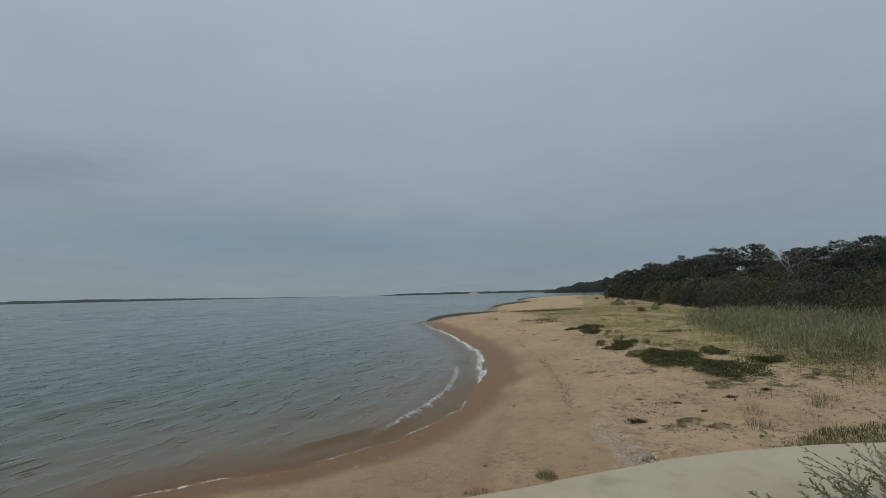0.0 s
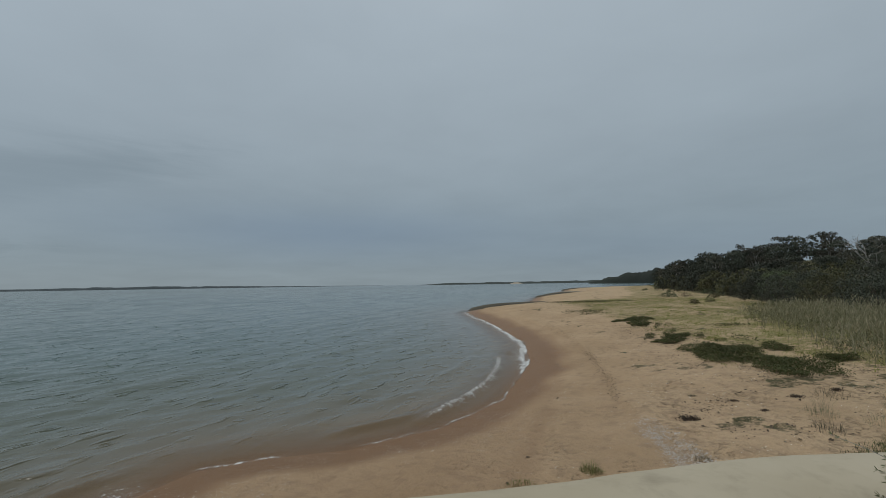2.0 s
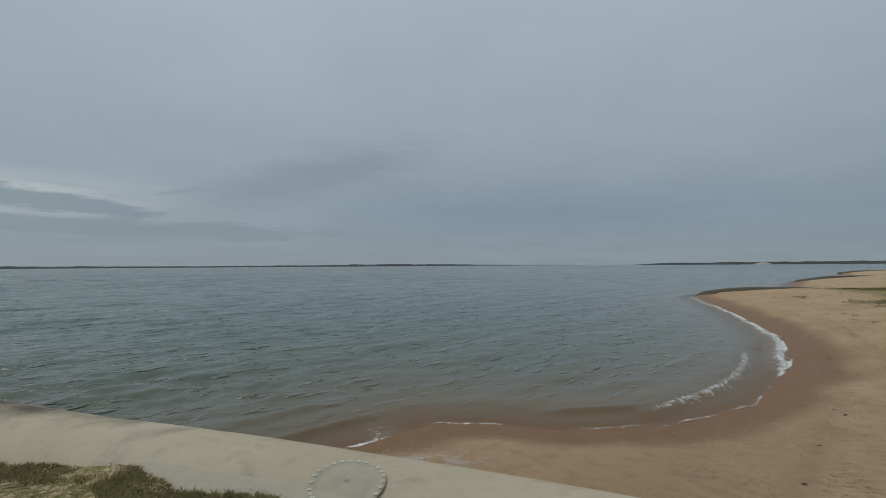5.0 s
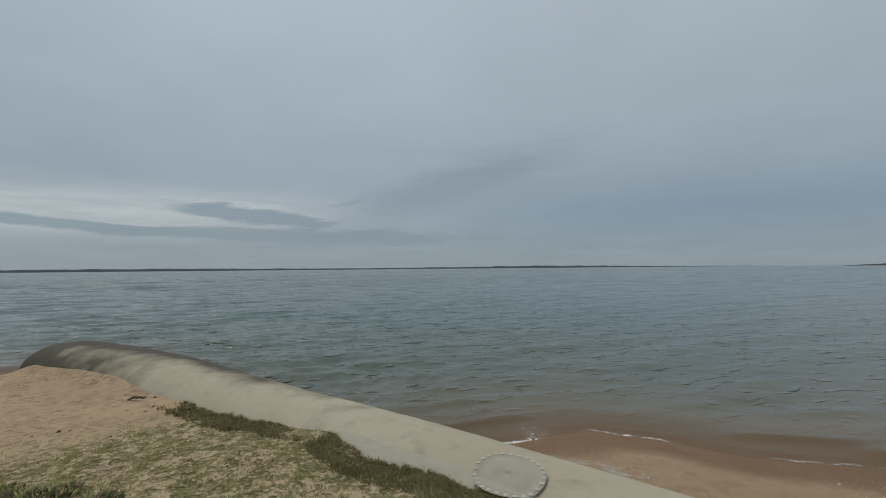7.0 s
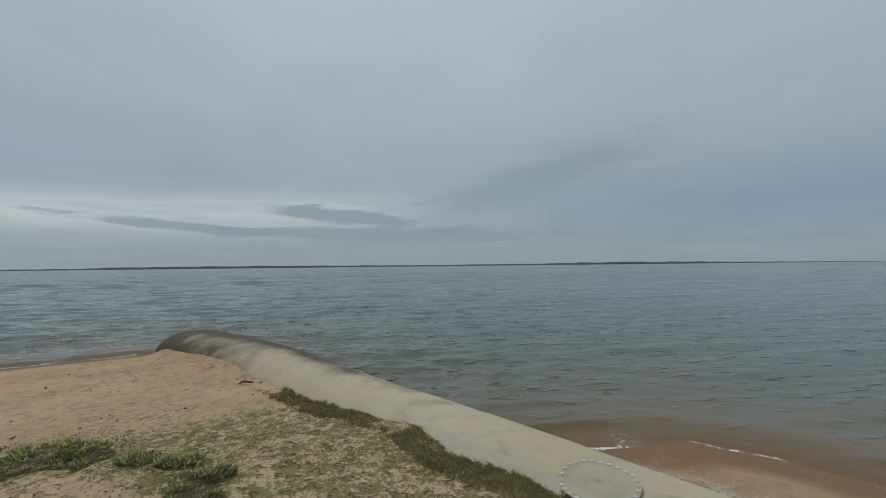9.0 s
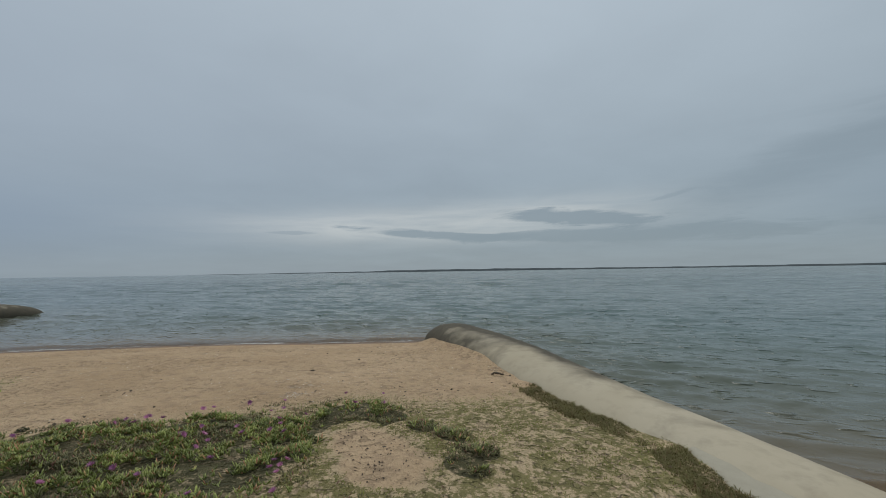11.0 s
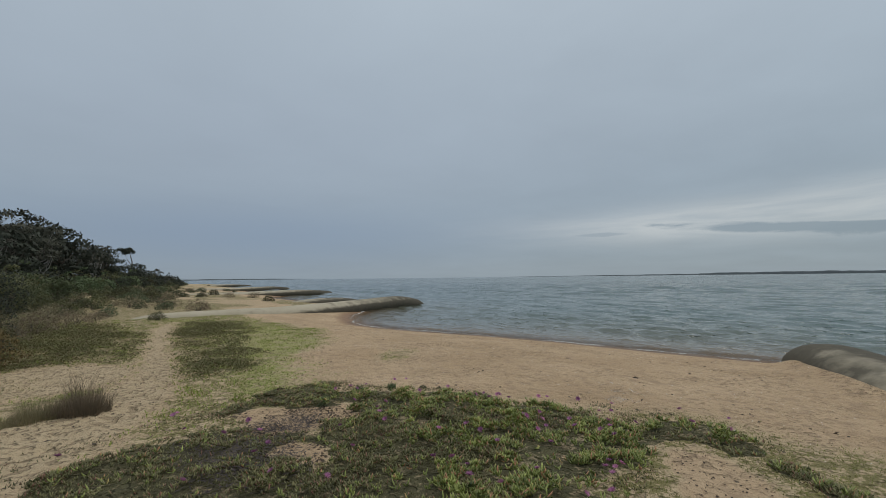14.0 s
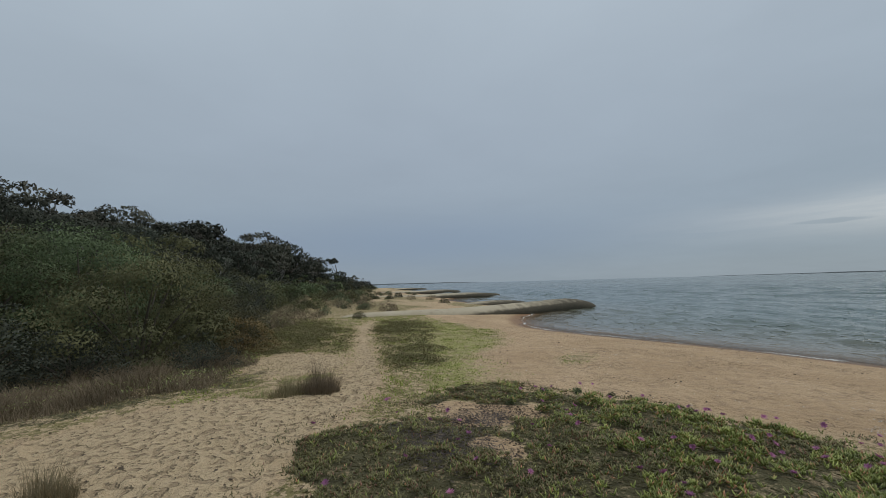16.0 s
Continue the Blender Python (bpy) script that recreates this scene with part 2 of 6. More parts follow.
def water_material():
    m, t, p = material("shallow_lake_water", 0.06, 0.5)
    p.inputs["IOR"].default_value = 1.33
    at = position(t)
    look_at = t.nodes.new("ShaderNodeAttribute")
    look_at.attribute_name = "water"        # r: depth in metres / 2, g: metres out, b: far water
    sep = t.nodes.new("ShaderNodeSeparateColor")
    t.links.new(look_at.outputs["Color"], sep.inputs[0])
    depth, edge, far = sep.outputs
    off = calc(t, "SUBTRACT", calc(t, "MULTIPLY", edge, 8.0), 1.0)     # metres out from the water's edge
    ragged = calc(t, "MULTIPLY", calc(t, "SUBTRACT", noise_tex(t, at, 1.4, 4, 0.6), 0.5), 0.3)
    raw = calc(t, "ADD", off, ragged)
    sea = t.nodes.new("ShaderNodeAttribute")
    sea.attribute_name = "sea"              # r: how rough the water is, g: foam, b: thin foam at the very edge
    parts = t.nodes.new("ShaderNodeSeparateColor")
    t.links.new(sea.outputs["Color"], parts.inputs[0])
    rough, foam, rim = parts.outputs
    q = calc(t, "POWER", calc(t, "ABSOLUTE", calc(t, "DIVIDE", calc(t, "ADD", raw, 0.03), 0.055)), 2.0)
    lip = calc(t, "MULTIPLY", calc(t, "POWER", 2.718, calc(t, "MULTIPLY", q, -1.0)), ramp(t, noise_tex(t, at, 0.8, 3), [(0.4, 0.25), (0.55, 1.0)]))
    foam = calc(t, "ADD", foam, calc(t, "MULTIPLY", lip, rim))
    murk = noise_tex(t, at, 0.12, 4)
    d = calc(t, "ADD", depth, calc(t, "MULTIPLY", calc(t, "SUBTRACT", murk, 0.5), 0.1))
    c = ramp(t, d, [(0.0, (0.25, 0.165, 0.09)), (0.1, (0.128, 0.108, 0.07)), (0.28, (0.09, 0.1, 0.071)), (0.6, (0.075, 0.103, 0.083)), (1.0, (0.059, 0.099, 0.088))])
    lace = noise_tex(t, at, 9.0, 6, 0.72, 1.4)
    lace = calc(t, "ADD", calc(t, "MULTIPLY", lace, 0.65), calc(t, "MULTIPLY", noise_tex(t, at, 26.0, 4, 0.7, 0.8), 0.35))
    froth = ramp(t, calc(t, "ADD", foam, calc(t, "MULTIPLY", calc(t, "SUBTRACT", lace, 0.5), 3.2)), [(0.5, 0.0), (0.95, 1.0)])
    froth = calc(t, "MULTIPLY", froth, calc(t, "GREATER_THAN", foam, 0.04))
    c = blend(t, froth, c, (0.62, 0.63, 0.61))
    t.links.new(c, p.inputs["Base Color"])
    t.links.new(calc(t, "ADD", calc(t, "ADD", calc(t, "MULTIPLY", froth, 0.6), 0.035), calc(t, "MULTIPLY", far, 0.06)), p.inputs["Roughness"])
    clear = ramp(t, depth, [(0.0, 0.25), (0.02, 0.55), (0.09, 1.0)])
    t.links.new(calc(t, "MAXIMUM", clear, froth), p.inputs["Alpha"])
    stretch = node(t, "ShaderNodeMapping", Scale=(1.0, 1.6, 1.0), Rotation=(0, 0, radians(-18)))
    stretch.vector_type = "TEXTURE"
    t.links.new(at, stretch.inputs[0])
    a = noise_tex(t, stretch.outputs[0], 2.2, 5, 0.52, 0.3)
    b = noise_tex(t, stretch.outputs[0], 7.0, 3, 0.5, 0.3)
    h = calc(t, "ADD", calc(t, "MULTIPLY", a, 0.6), calc(t, "MULTIPLY", b, 0.16))
    chop = ramp(t, far, [(0.0, 0.0), (0.09, 1.0)])
    swell = noise_tex(t, stretch.outputs[0], 0.8, 5, 0.6, 0.3)
    h = calc(t, "ADD", h, calc(t, "MULTIPLY", calc(t, "MULTIPLY", swell, chop), 1.2))
    # short steep wavelets, small near the shore and larger far out, with smooth water between them
    short = node(t, "ShaderNodeMapping", Scale=(1.0, 2.6, 1.0), Rotation=(0, 0, radians(-18)))
    short.vector_type = "TEXTURE"
    t.links.new(at, short.inputs[0])
    ripple = ramp(t, noise_tex(t, short.outputs[0], 3.6, 2, 0.45, 0.15), [(0.56, 0.0), (0.74, 1.0)], True)
    ripple = calc(t, "MULTIPLY", ripple, ramp(t, depth, [(0.05, 0.1), (0.22, 0.8)]))
    crest = ramp(t, noise_tex(t, short.outputs[0], 1.3, 2, 0.4, 0.3), [(0.55, 0.0), (0.72, 1.0)], True)
    h = calc(t, "ADD", h, calc(t, "ADD", ripple, calc(t, "MULTIPLY", calc(t, "MULTIPLY", crest, chop), 2.2)))
    relief(t, p, calc(t, "ADD", calc(t, "MULTIPLY", h, rough), calc(t, "MULTIPLY", ripple, 0.35)), 1.0, 0.1)
    return m


def tube_material():
    m, t, p = material("sand_coated_geotextile", 0.9, 0.2)
    at = position(t)
    broad = noise_tex(t, at, 0.7, 4, 0.55)
    weave = noise_tex(t, at, 160.0, 2, 0.7)
    c = blend(t, ramp(t, broad, [(0.3, 0.0), (0.7, 1.0)]), (0.40, 0.345, 0.245), (0.47, 0.415, 0.31))
    grime = noise_tex(t, at, 1.6, 6, 0.6, 0.3)
    # weed stains, plus painted shade on the near tube's landward side
    attr = t.nodes.new("ShaderNodeAttribute")
    attr.attribute_name = "algae_and_shade"
    f = ramp(t, calc(t, "ADD", attr.outputs["Color"], calc(t, "MULTIPLY", calc(t, "SUBTRACT", grime, 0.5), 1.3)), [(0.08, 0.0), (0.7, 1.0)])
    c = blend(t, calc(t, "MULTIPLY", f, 0.94), c, blend(t, grime, (0.03, 0.027, 0.021), (0.105, 0.092, 0.065)))
    c = blend(t, calc(t, "MULTIPLY", ramp(t, noise_tex(t, at, 5.0, 5, 0.6), [(0.5, 0.0), (0.75, 1.0)]), 0.22), c, (0.22, 0.19, 0.13))
    t.links.new(c, p.inputs["Base Color"])
    relief(t, p, calc(t, "ADD", calc(t, "MULTIPLY", weave, 0.12), grime), 0.25, 0.03)
    return m


def plain(name, dark, light, rough=0.8, scale=6.0, bump=0.02, spec=0.3):
    m, t, p = material(name, rough, spec)
    at = position(t)
    n = noise_tex(t, at, scale, 5, 0.6)
    fine = noise_tex(t, at, scale * 9, 3, 0.6)
    c = blend(t, n, dark, light)
    c = blend(t, calc(t, "MULTIPLY", fine, 0.3), c, tuple(v * 0.6 for v in dark))
    t.links.new(c, p.inputs["Base Color"])
    if bump:
        relief(t, p, calc(t, "ADD", n, calc(t, "MULTIPLY", fine, 0.3)), 0.6, bump)
    return m


GROUND = ground_material()
WATER = water_material()
TUBE = tube_material()
FLAP = plain("grey_fabric_flap", (0.345, 0.315, 0.24), (0.45, 0.415, 0.325), 0.9, 9, 0.01)
EYELET = plain("pale_eyelet", (0.58, 0.57, 0.52), (0.7, 0.68, 0.62), 0.6, 30, 0)
BARK = plain("rough_bark", (0.07, 0.058, 0.045), (0.17, 0.145, 0.115), 0.95, 5, 0.05)
PALE_BARK = plain("weathered_pale_wood", (0.25, 0.235, 0.21), (0.42, 0.4, 0.37), 0.9, 7, 0.03)
DRIFT = plain("dark_wet_driftwood", (0.08, 0.06, 0.042), (0.17, 0.13, 0.09), 0.9, 12, 0.02)
SHELL = leafy("bleached_shell", (0.6, 0.56, 0.48), (0.86, 0.83, 0.77), 0.55, 3, glow=0.0)
WRACK = leafy("dry_dark_wrack", (0.07, 0.055, 0.04), (0.19, 0.15, 0.105), 0.9, 3)
TREE_LEAF = leafy("dark_olive_leaf", (0.038, 0.042, 0.032), (0.086, 0.094, 0.07), 0.75, 0.25, None, 0.12, glow=0.12, vary=0.3)
GUM_LEAF = leafy("grey_brown_gum_leaf", (0.052, 0.052, 0.04), (0.125, 0.12, 0.092), 0.75, 0.3, None, 0.12, glow=0.12, vary=0.3)
WATTLE_LEAF = leafy("fresh_green_shrub_leaf", (0.055, 0.072, 0.036), (0.17, 0.21, 0.105), 0.7, 0.6, None, 0.18, glow=0.25, vary=0.14)
TEATREE_LEAF = leafy("olive_brown_shrub_leaf", (0.06, 0.061, 0.032), (0.175, 0.167, 0.082), 0.7, 0.7, None, 0.18, glow=0.25, vary=0.14)
SALT_LEAF = leafy("grey_green_saltbush_leaf", (0.062, 0.072, 0.036), (0.155, 0.165, 0.092), 0.7, 1.0)
REED_LEAF = leafy("dry_reed", (0.11, 0.106, 0.058), (0.27, 0.242, 0.155), 0.75, 0.8, (0.33, 0.28, 0.2))
REED_HEAD = leafy("pale_reed_head", (0.19, 0.165, 0.11), (0.3, 0.26, 0.18), 0.85, 0.8)
SPRIG_LEAF = leafy("pale_grey_green_sprig", (0.13, 0.142, 0.07), (0.27, 0.275, 0.15), 0.7, 2.0)
RUST_LEAF = leafy("rusty_brown_shrub_leaf", (0.07, 0.05, 0.026), (0.24, 0.155, 0.07), 0.75, 0.7, glow=0.14)
GRASS_LEAF = leafy("short_olive_grass", (0.12, 0.125, 0.03), (0.34, 0.335, 0.1), 0.75, 1.2, (0.38, 0.31, 0.16))
LAWN_LEAF = leafy("light_green_grass", (0.17, 0.215, 0.042), (0.42, 0.485, 0.125), 0.75, 0.7, (0.42, 0.38, 0.18))
HEATH_LEAF = leafy("dark_low_heath", (0.14, 0.15, 0.058), (0.36, 0.355, 0.15), 0.75, 0.8, (0.26, 0.2, 0.11), 0.25, 0.15)
CREEPER = leafy("dark_green_creeper", (0.042, 0.05, 0.02), (0.125, 0.135, 0.052), 0.7, 1.2, (0.2, 0.15, 0.08))
STRAW = leafy("brown_dead_grass", (0.16, 0.128, 0.084), (0.38, 0.31, 0.205), 0.85, 0.8)
STRAW_DARK = leafy("dark_brown_dead_grass", (0.125, 0.102, 0.06), (0.31, 0.25, 0.155), 0.85, 0.8)
PIG_LEAF = leafy("succulent_pigface_leaf", (0.035, 0.05, 0.014), (0.42, 0.45, 0.12), 0.45, 4.0, (0.42, 0.2, 0.11), 0.35, 0.08, 0.4)
FRINGE_DARK = leafy("dark_olive_fringe", (0.14, 0.135, 0.048), (0.32, 0.3, 0.12), 0.8, 2.0, (0.28, 0.19, 0.1))
FRINGE_LEAF = leafy("olive_brown_grass", (0.19, 0.175, 0.066), (0.41, 0.385, 0.165), 0.8, 2.0, (0.4, 0.28, 0.15))
PIG_DULL = leafy("dull_pigface_leaf", (0.075, 0.082, 0.034), (0.41, 0.395, 0.165), 0.5, 2.5, (0.36, 0.2, 0.13), 0.3, 0.1)
TWIG = leafy("grey_dead_runner", (0.075, 0.063, 0.056), (0.22, 0.19, 0.172), 0.9, 3)
PETAL = leafy("mauve_pink_petal", (0.36, 0.115, 0.26), (0.52, 0.25, 0.4), 0.6, 8)
# the haze of distance is mixed into these three woods' leaf colours
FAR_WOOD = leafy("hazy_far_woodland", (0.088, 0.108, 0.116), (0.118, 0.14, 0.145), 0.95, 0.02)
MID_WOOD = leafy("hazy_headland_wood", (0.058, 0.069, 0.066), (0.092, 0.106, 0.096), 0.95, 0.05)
HEAD_WOOD = leafy("dark_headland_wood", (0.046, 0.056, 0.05), (0.09, 0.104, 0.088), 0.95, 0.06)
BLUFF = plain("pale_sand_bluff", (0.36, 0.31, 0.24), (0.46, 0.41, 0.33), 0.95, 0.05, 0)

# ---------------------------------------------------------------- the lie of the land
SOUTH_COAST = [(-16, 300), (-15.8, -1.6), (-15.4, -5.2), (-15.2, -8.9), (-14.6, -12.4), (-13.9, -15.2), (-13.45, -17.6), (-13.45, -20.0), (-14.0, -21.6), (-14.9, -23.3), (-16.6, -25.7), (-19, -28), (-22, -34), (-23, -45), (-24.5, -58),
               (-30, -66), (-32, -80), (-33, -95), (-42, -104), (-48, -140), (-58, -200), (-72, -215), (-58, -240), (300, -262), (5000, -300)]
NORTH_COAST = [(-5.2, -300), (-4.9, 3.6), (-4.5, 4.9), (-4.1, 6.0), (-3.3, 6.5), (-2.2, 6.9), (-0.8, 8.0), (0.35, 9.9), (1.4, 14.4), (1.65, 19.0), (0.5, 26.7),
               (-1.8, 38.5), (-1.5, 41), (3.6, 50), (6, 58), (8.5, 75), (10, 80), (19, 101), (25.5, 143), (39.5, 170), (64, 191), (200, 198), (5000, 330)]
TREE_LINE = [(70, 196), (45, 120), (24.5, 46), (18.5, 27), (15.5, 17), (12, 5), (8, -3), (4.4, -8.6), (2.6, -10.5), (1.2, -14), (1.0, -22), (-1, -40), (-4, -60),
             (-12, -90), (-22, -120), (-33, -150), (-46, -200), (-46, -230)]
TURF_SOUTH = [(-6.9, 4), (-6.7, 1.6), (-6.3, -0.5), (-5.8, -2.8), (-4.7, -4.9), (-3.9, -6.2), (-4.2, -8.2), (-5.4, -10.3), (-7.4, -12.6), (-9.2, -16.5), (-9, -22.7), (-10, -30), (-12, -60), (-22, -95), (-40, -160), (-50, -230)]
TURF_NORTH = [(10.5, 2), (9.0, 6), (7.4, 8.4), (7.2, 10.6), (5.9, 14.3), (6.6, 21), (6.5, 35), (6, 42.5), (13, 46), (20, 62), (32, 105), (60, 185)]
TUBE_LINE = [(-14.6, -1.55), (-13.4, -0.95), (-12, -0.3), (-10, 0.58), (-8, 1.2), (-6, 1.75), (-4.5, 2.25), (-3, 2.65), (-1.5, 2.95), (0.4, 3.34), (1.9, 3.8), (3, 4.08), (4.6, 4.28), (8.0, 4.4)]
SAND_PATH = [(3.2, -3.4, 1.6), (2.2, -4.6, 1.95), (1.2, -6.0, 1.65), (-0.3, -7.1, 1.05), (-1.4, -8.2, 0.5), (-2.0, -10.2, 0.26), (-2.6, -13.5, 0.26), (-3.4, -17.3, 0.26), (-4.75, -22.0, 0.25)]
DRIFT_OUTER = [(-1.0, 44), (1.15, 35), (2.4, 26.6), (3.2, 20.9), (3.45, 17.2), (3.3, 14.8), (3.15, 13.3), (2.95, 11.2), (2.72, 9.8), (2.55, 8.8), (2.42, 7.9), (2.33, 6.4), (2.32, 4.5)]
DRIFT_INNER = [(-1.4, 41), (0.8, 31), (1.95, 22), (2.2, 17.1), (2.25, 14.3), (2.0, 12.2), (1.58, 10.3), (1.1, 7.7), (0.7, 6.0), (0.46, 4.5)]
BREAKER = [(0.5, 15.7), (0.4, 13.3), (0.12, 11.6), (-0.25, 10.4), (-0.7, 9.3), (-1.2, 8.2)]


def smooth(a, b, v):
    f = np.clip((v - a) / (b - a), 0, 1)
    return f * f * (3 - 2 * f)


def lattice(ix, iy, seed):
    h = (ix * 374761393 + iy * 668265263 + seed * 974711) & 0xFFFFFFFF
    h = ((h ^ (h >> 13)) * 1274126177) & 0xFFFFFFFF
    return ((h ^ (h >> 16)) & 0xFFFF) / 65535.0


def grain(x, y, scale, seed=0, octaves=3):
    """Smooth noise from 0 to 1 over the plan; scale in metres."""
    total, amp, weight = 0.0, 1.0, 0.0
    for k in range(octaves):
        u, v = np.asarray(x) / scale * 2 ** k + 91.7, np.asarray(y) / scale * 2 ** k + 37.3
        iu, iv = np.floor(u).astype(np.int64), np.floor(v).astype(np.int64)
        fu, fv = u - iu, v - iv
        fu, fv = fu * fu * (3 - 2 * fu), fv * fv * (3 - 2 * fv)
        a, b = lattice(iu, iv, seed + k), lattice(iu + 1, iv, seed + k)
        c, d = lattice(iu, iv + 1, seed + k), lattice(iu + 1, iv + 1, seed + k)
        total = total + amp * (a + (b - a) * fu + (c - a) * fv + (a - b - c + d) * fu * fv)
        weight += amp
        amp *= 0.5
    return total / weight


def line_x(line, y):
    pts = sorted((p[1], p[0]) for p in line)
    return np.interp(y, [p[0] for p in pts], [p[1] for p in pts])


def inland(line, x, y):
    """Distance to a line that runs north-south, positive east of it."""
    best = np.full(np.shape(x), 1e9)
    for (ax, ay), (bx, by) in zip(line[:-1], line[1:]):
        dx, dy = bx - ax, by - ay
        f = np.clip(((x - ax) * dx + (y - ay) * dy) / (dx * dx + dy * dy), 0, 1)
        best = np.minimum(best, np.hypot(x - ax - f * dx, y - ay - f * dy))
    return np.where(x > line_x(line, y), best, -best)


def canopy(x, y):
    """Height above the lake of the wind-clipped tree tops."""
    back = float(inland(TREE_LINE, np.array([x]), np.array([y]))[0])
    if y > -5:
        return 3.0 + 0.22 * back + 3.1 * float(smooth(50, 90, y)) * float(smooth(-2, 4, back))
    return 2.4 * math.exp(-((y + 88) / 16) ** 2) * float(smooth(0, 8, back)) + min(3.0 + 0.41 * back + 3.0 * float(smooth(-35, -75, y)) * float(smooth(-2, 5, back)), 14.0)


def profile(s):
    return np.where(s > 0, 0.9 * (1 - np.exp(-np.maximum(s, 0) / 4.2)), np.maximum(0.13 * s, -2.4 + 0.002 * np.maximum(s, -300)))


def land(x, y):
    """Height, and the distance to the water's edge, on the beach's own side of the tube."""
    x, y = np.asarray(x, float), np.asarray(y, float)
    s_south, s_north = inland(SOUTH_COAST, x, y), inland(NORTH_COAST, x, y)
    xs = [p[0] for p in TUBE_LINE]
    line = np.interp(x, xs, [p[1] for p in TUBE_LINE])
    wide = 0.25 + np.maximum(x - 4, 0) * 0.4
    f = smooth(-wide, wide, y - line)
    ease = np.where(s_south > 0, np.maximum(s_south, 0) / (np.maximum(s_south, 0) + 0.6), 1.0)       # the south beach shelves gently at its edge
    z_south = profile(s_south) * ease + 0.2 * np.exp(-((x + 1.6) / 3.8) ** 2 - ((y + 1.6) / 4.2) ** 2)
    off = np.hypot(np.maximum(-15.5 - x, 0), np.maximum(y - line, 0))
    z_north = np.where(s_north > 0, profile(s_north), np.maximum(profile(s_north), -0.12 - 0.16 * off))
    z = z_south * (1 - f) + z_north * f
    shore = np.where(f > 0.5, s_north, s_south)
    back = inland(TREE_LINE, x, y)
    taper = smooth(235, 120, np.abs(y + 20))
    z = z + 7.0 * smooth(0, 46, back) * taper + 0.35 * smooth(-1, 8, back)
    near = smooth(60, 20, np.hypot(x, y))
    dry = smooth(0.6, 3.0, shore)
    z = z + dry * near * (0.07 * (grain(x, y, 1.6, 3) - 0.5) + 0.05 * (grain(x, y, 0.4, 9, 2) - 0.5)) + dry * 0.12 * (grain(x, y, 6.0, 5) - 0.5)
    # trodden hollows in the dry sand
    tread = smooth(30, 9, np.hypot(x, y)) * np.maximum(path_sand(x, y), 0.6 * smooth(0.5, 2.0, np.where(f > 0.5, x - line_x(DRIFT_INNER, y), 0.06 * shore)))
    z = z - tread * (0.04 * smooth(0.56, 0.78, grain(x, y, 0.3, 14, 2)) + 0.022 * smooth(0.5, 0.8, grain(x, y, 0.13, 15, 2)))
    # sand blown up against the tube's seaward half
    off = line - y
    z = z + (1 - f) * np.clip(0.78 - z, 0, 0.42) * smooth(0.1, 0.4, off) * np.exp(-(np.maximum(off - 0.55, 0) / 0.5) ** 2) * smooth(-13.9, -12.2, x) * smooth(-7.4, -9.6, x)
    # the low scarp and drift line that the last high water left on the north beach
    z = z + f * 0.06 * smooth(-0.12, 0.1, x - line_x(DRIFT_OUTER, y) + 0.35 * (grain(x, y, 1.3, 63) - 0.5)) * smooth(9, 4, s_north) * smooth(48, 40, y)
    return z, shore, f


def height(x, y):
    return float(land(np.array([x]), np.array([y]))[0][0])


def path_sand(x, y):
    best = np.full(np.shape(x), 9.0)
    for (ax, ay, aw), (bx, by, bw) in zip(SAND_PATH[:-1], SAND_PATH[1:]):
        dx, dy = bx - ax, by - ay
        f = np.clip(((x - ax) * dx + (y - ay) * dy) / (dx * dx + dy * dy), 0, 1)
        best = np.minimum(best, np.hypot(x - ax - f * dx, y - ay - f * dy) - (aw + (bw - aw) * f))
    best = np.minimum(best, np.hypot((x + 0.45) / 1.15, (y + 10.8) / 1.6) * 1.4 - 1.4)
    return smooth(0.35, -0.25, best + 0.5 * (grain(x, y, 0.8, 21) - 0.5))


def oval(x, y, cx, cy, rx, ry, turn=0.0):
    c, s = math.cos(radians(turn)), math.sin(radians(turn))
    u, v = (x - cx) * c + (y - cy) * s, -(x - cx) * s + (y - cy) * c
    return 1 - np.hypot(u / rx, v / ry) + 0.45 * (grain(x, y, 0.7, 31) - 0.5)


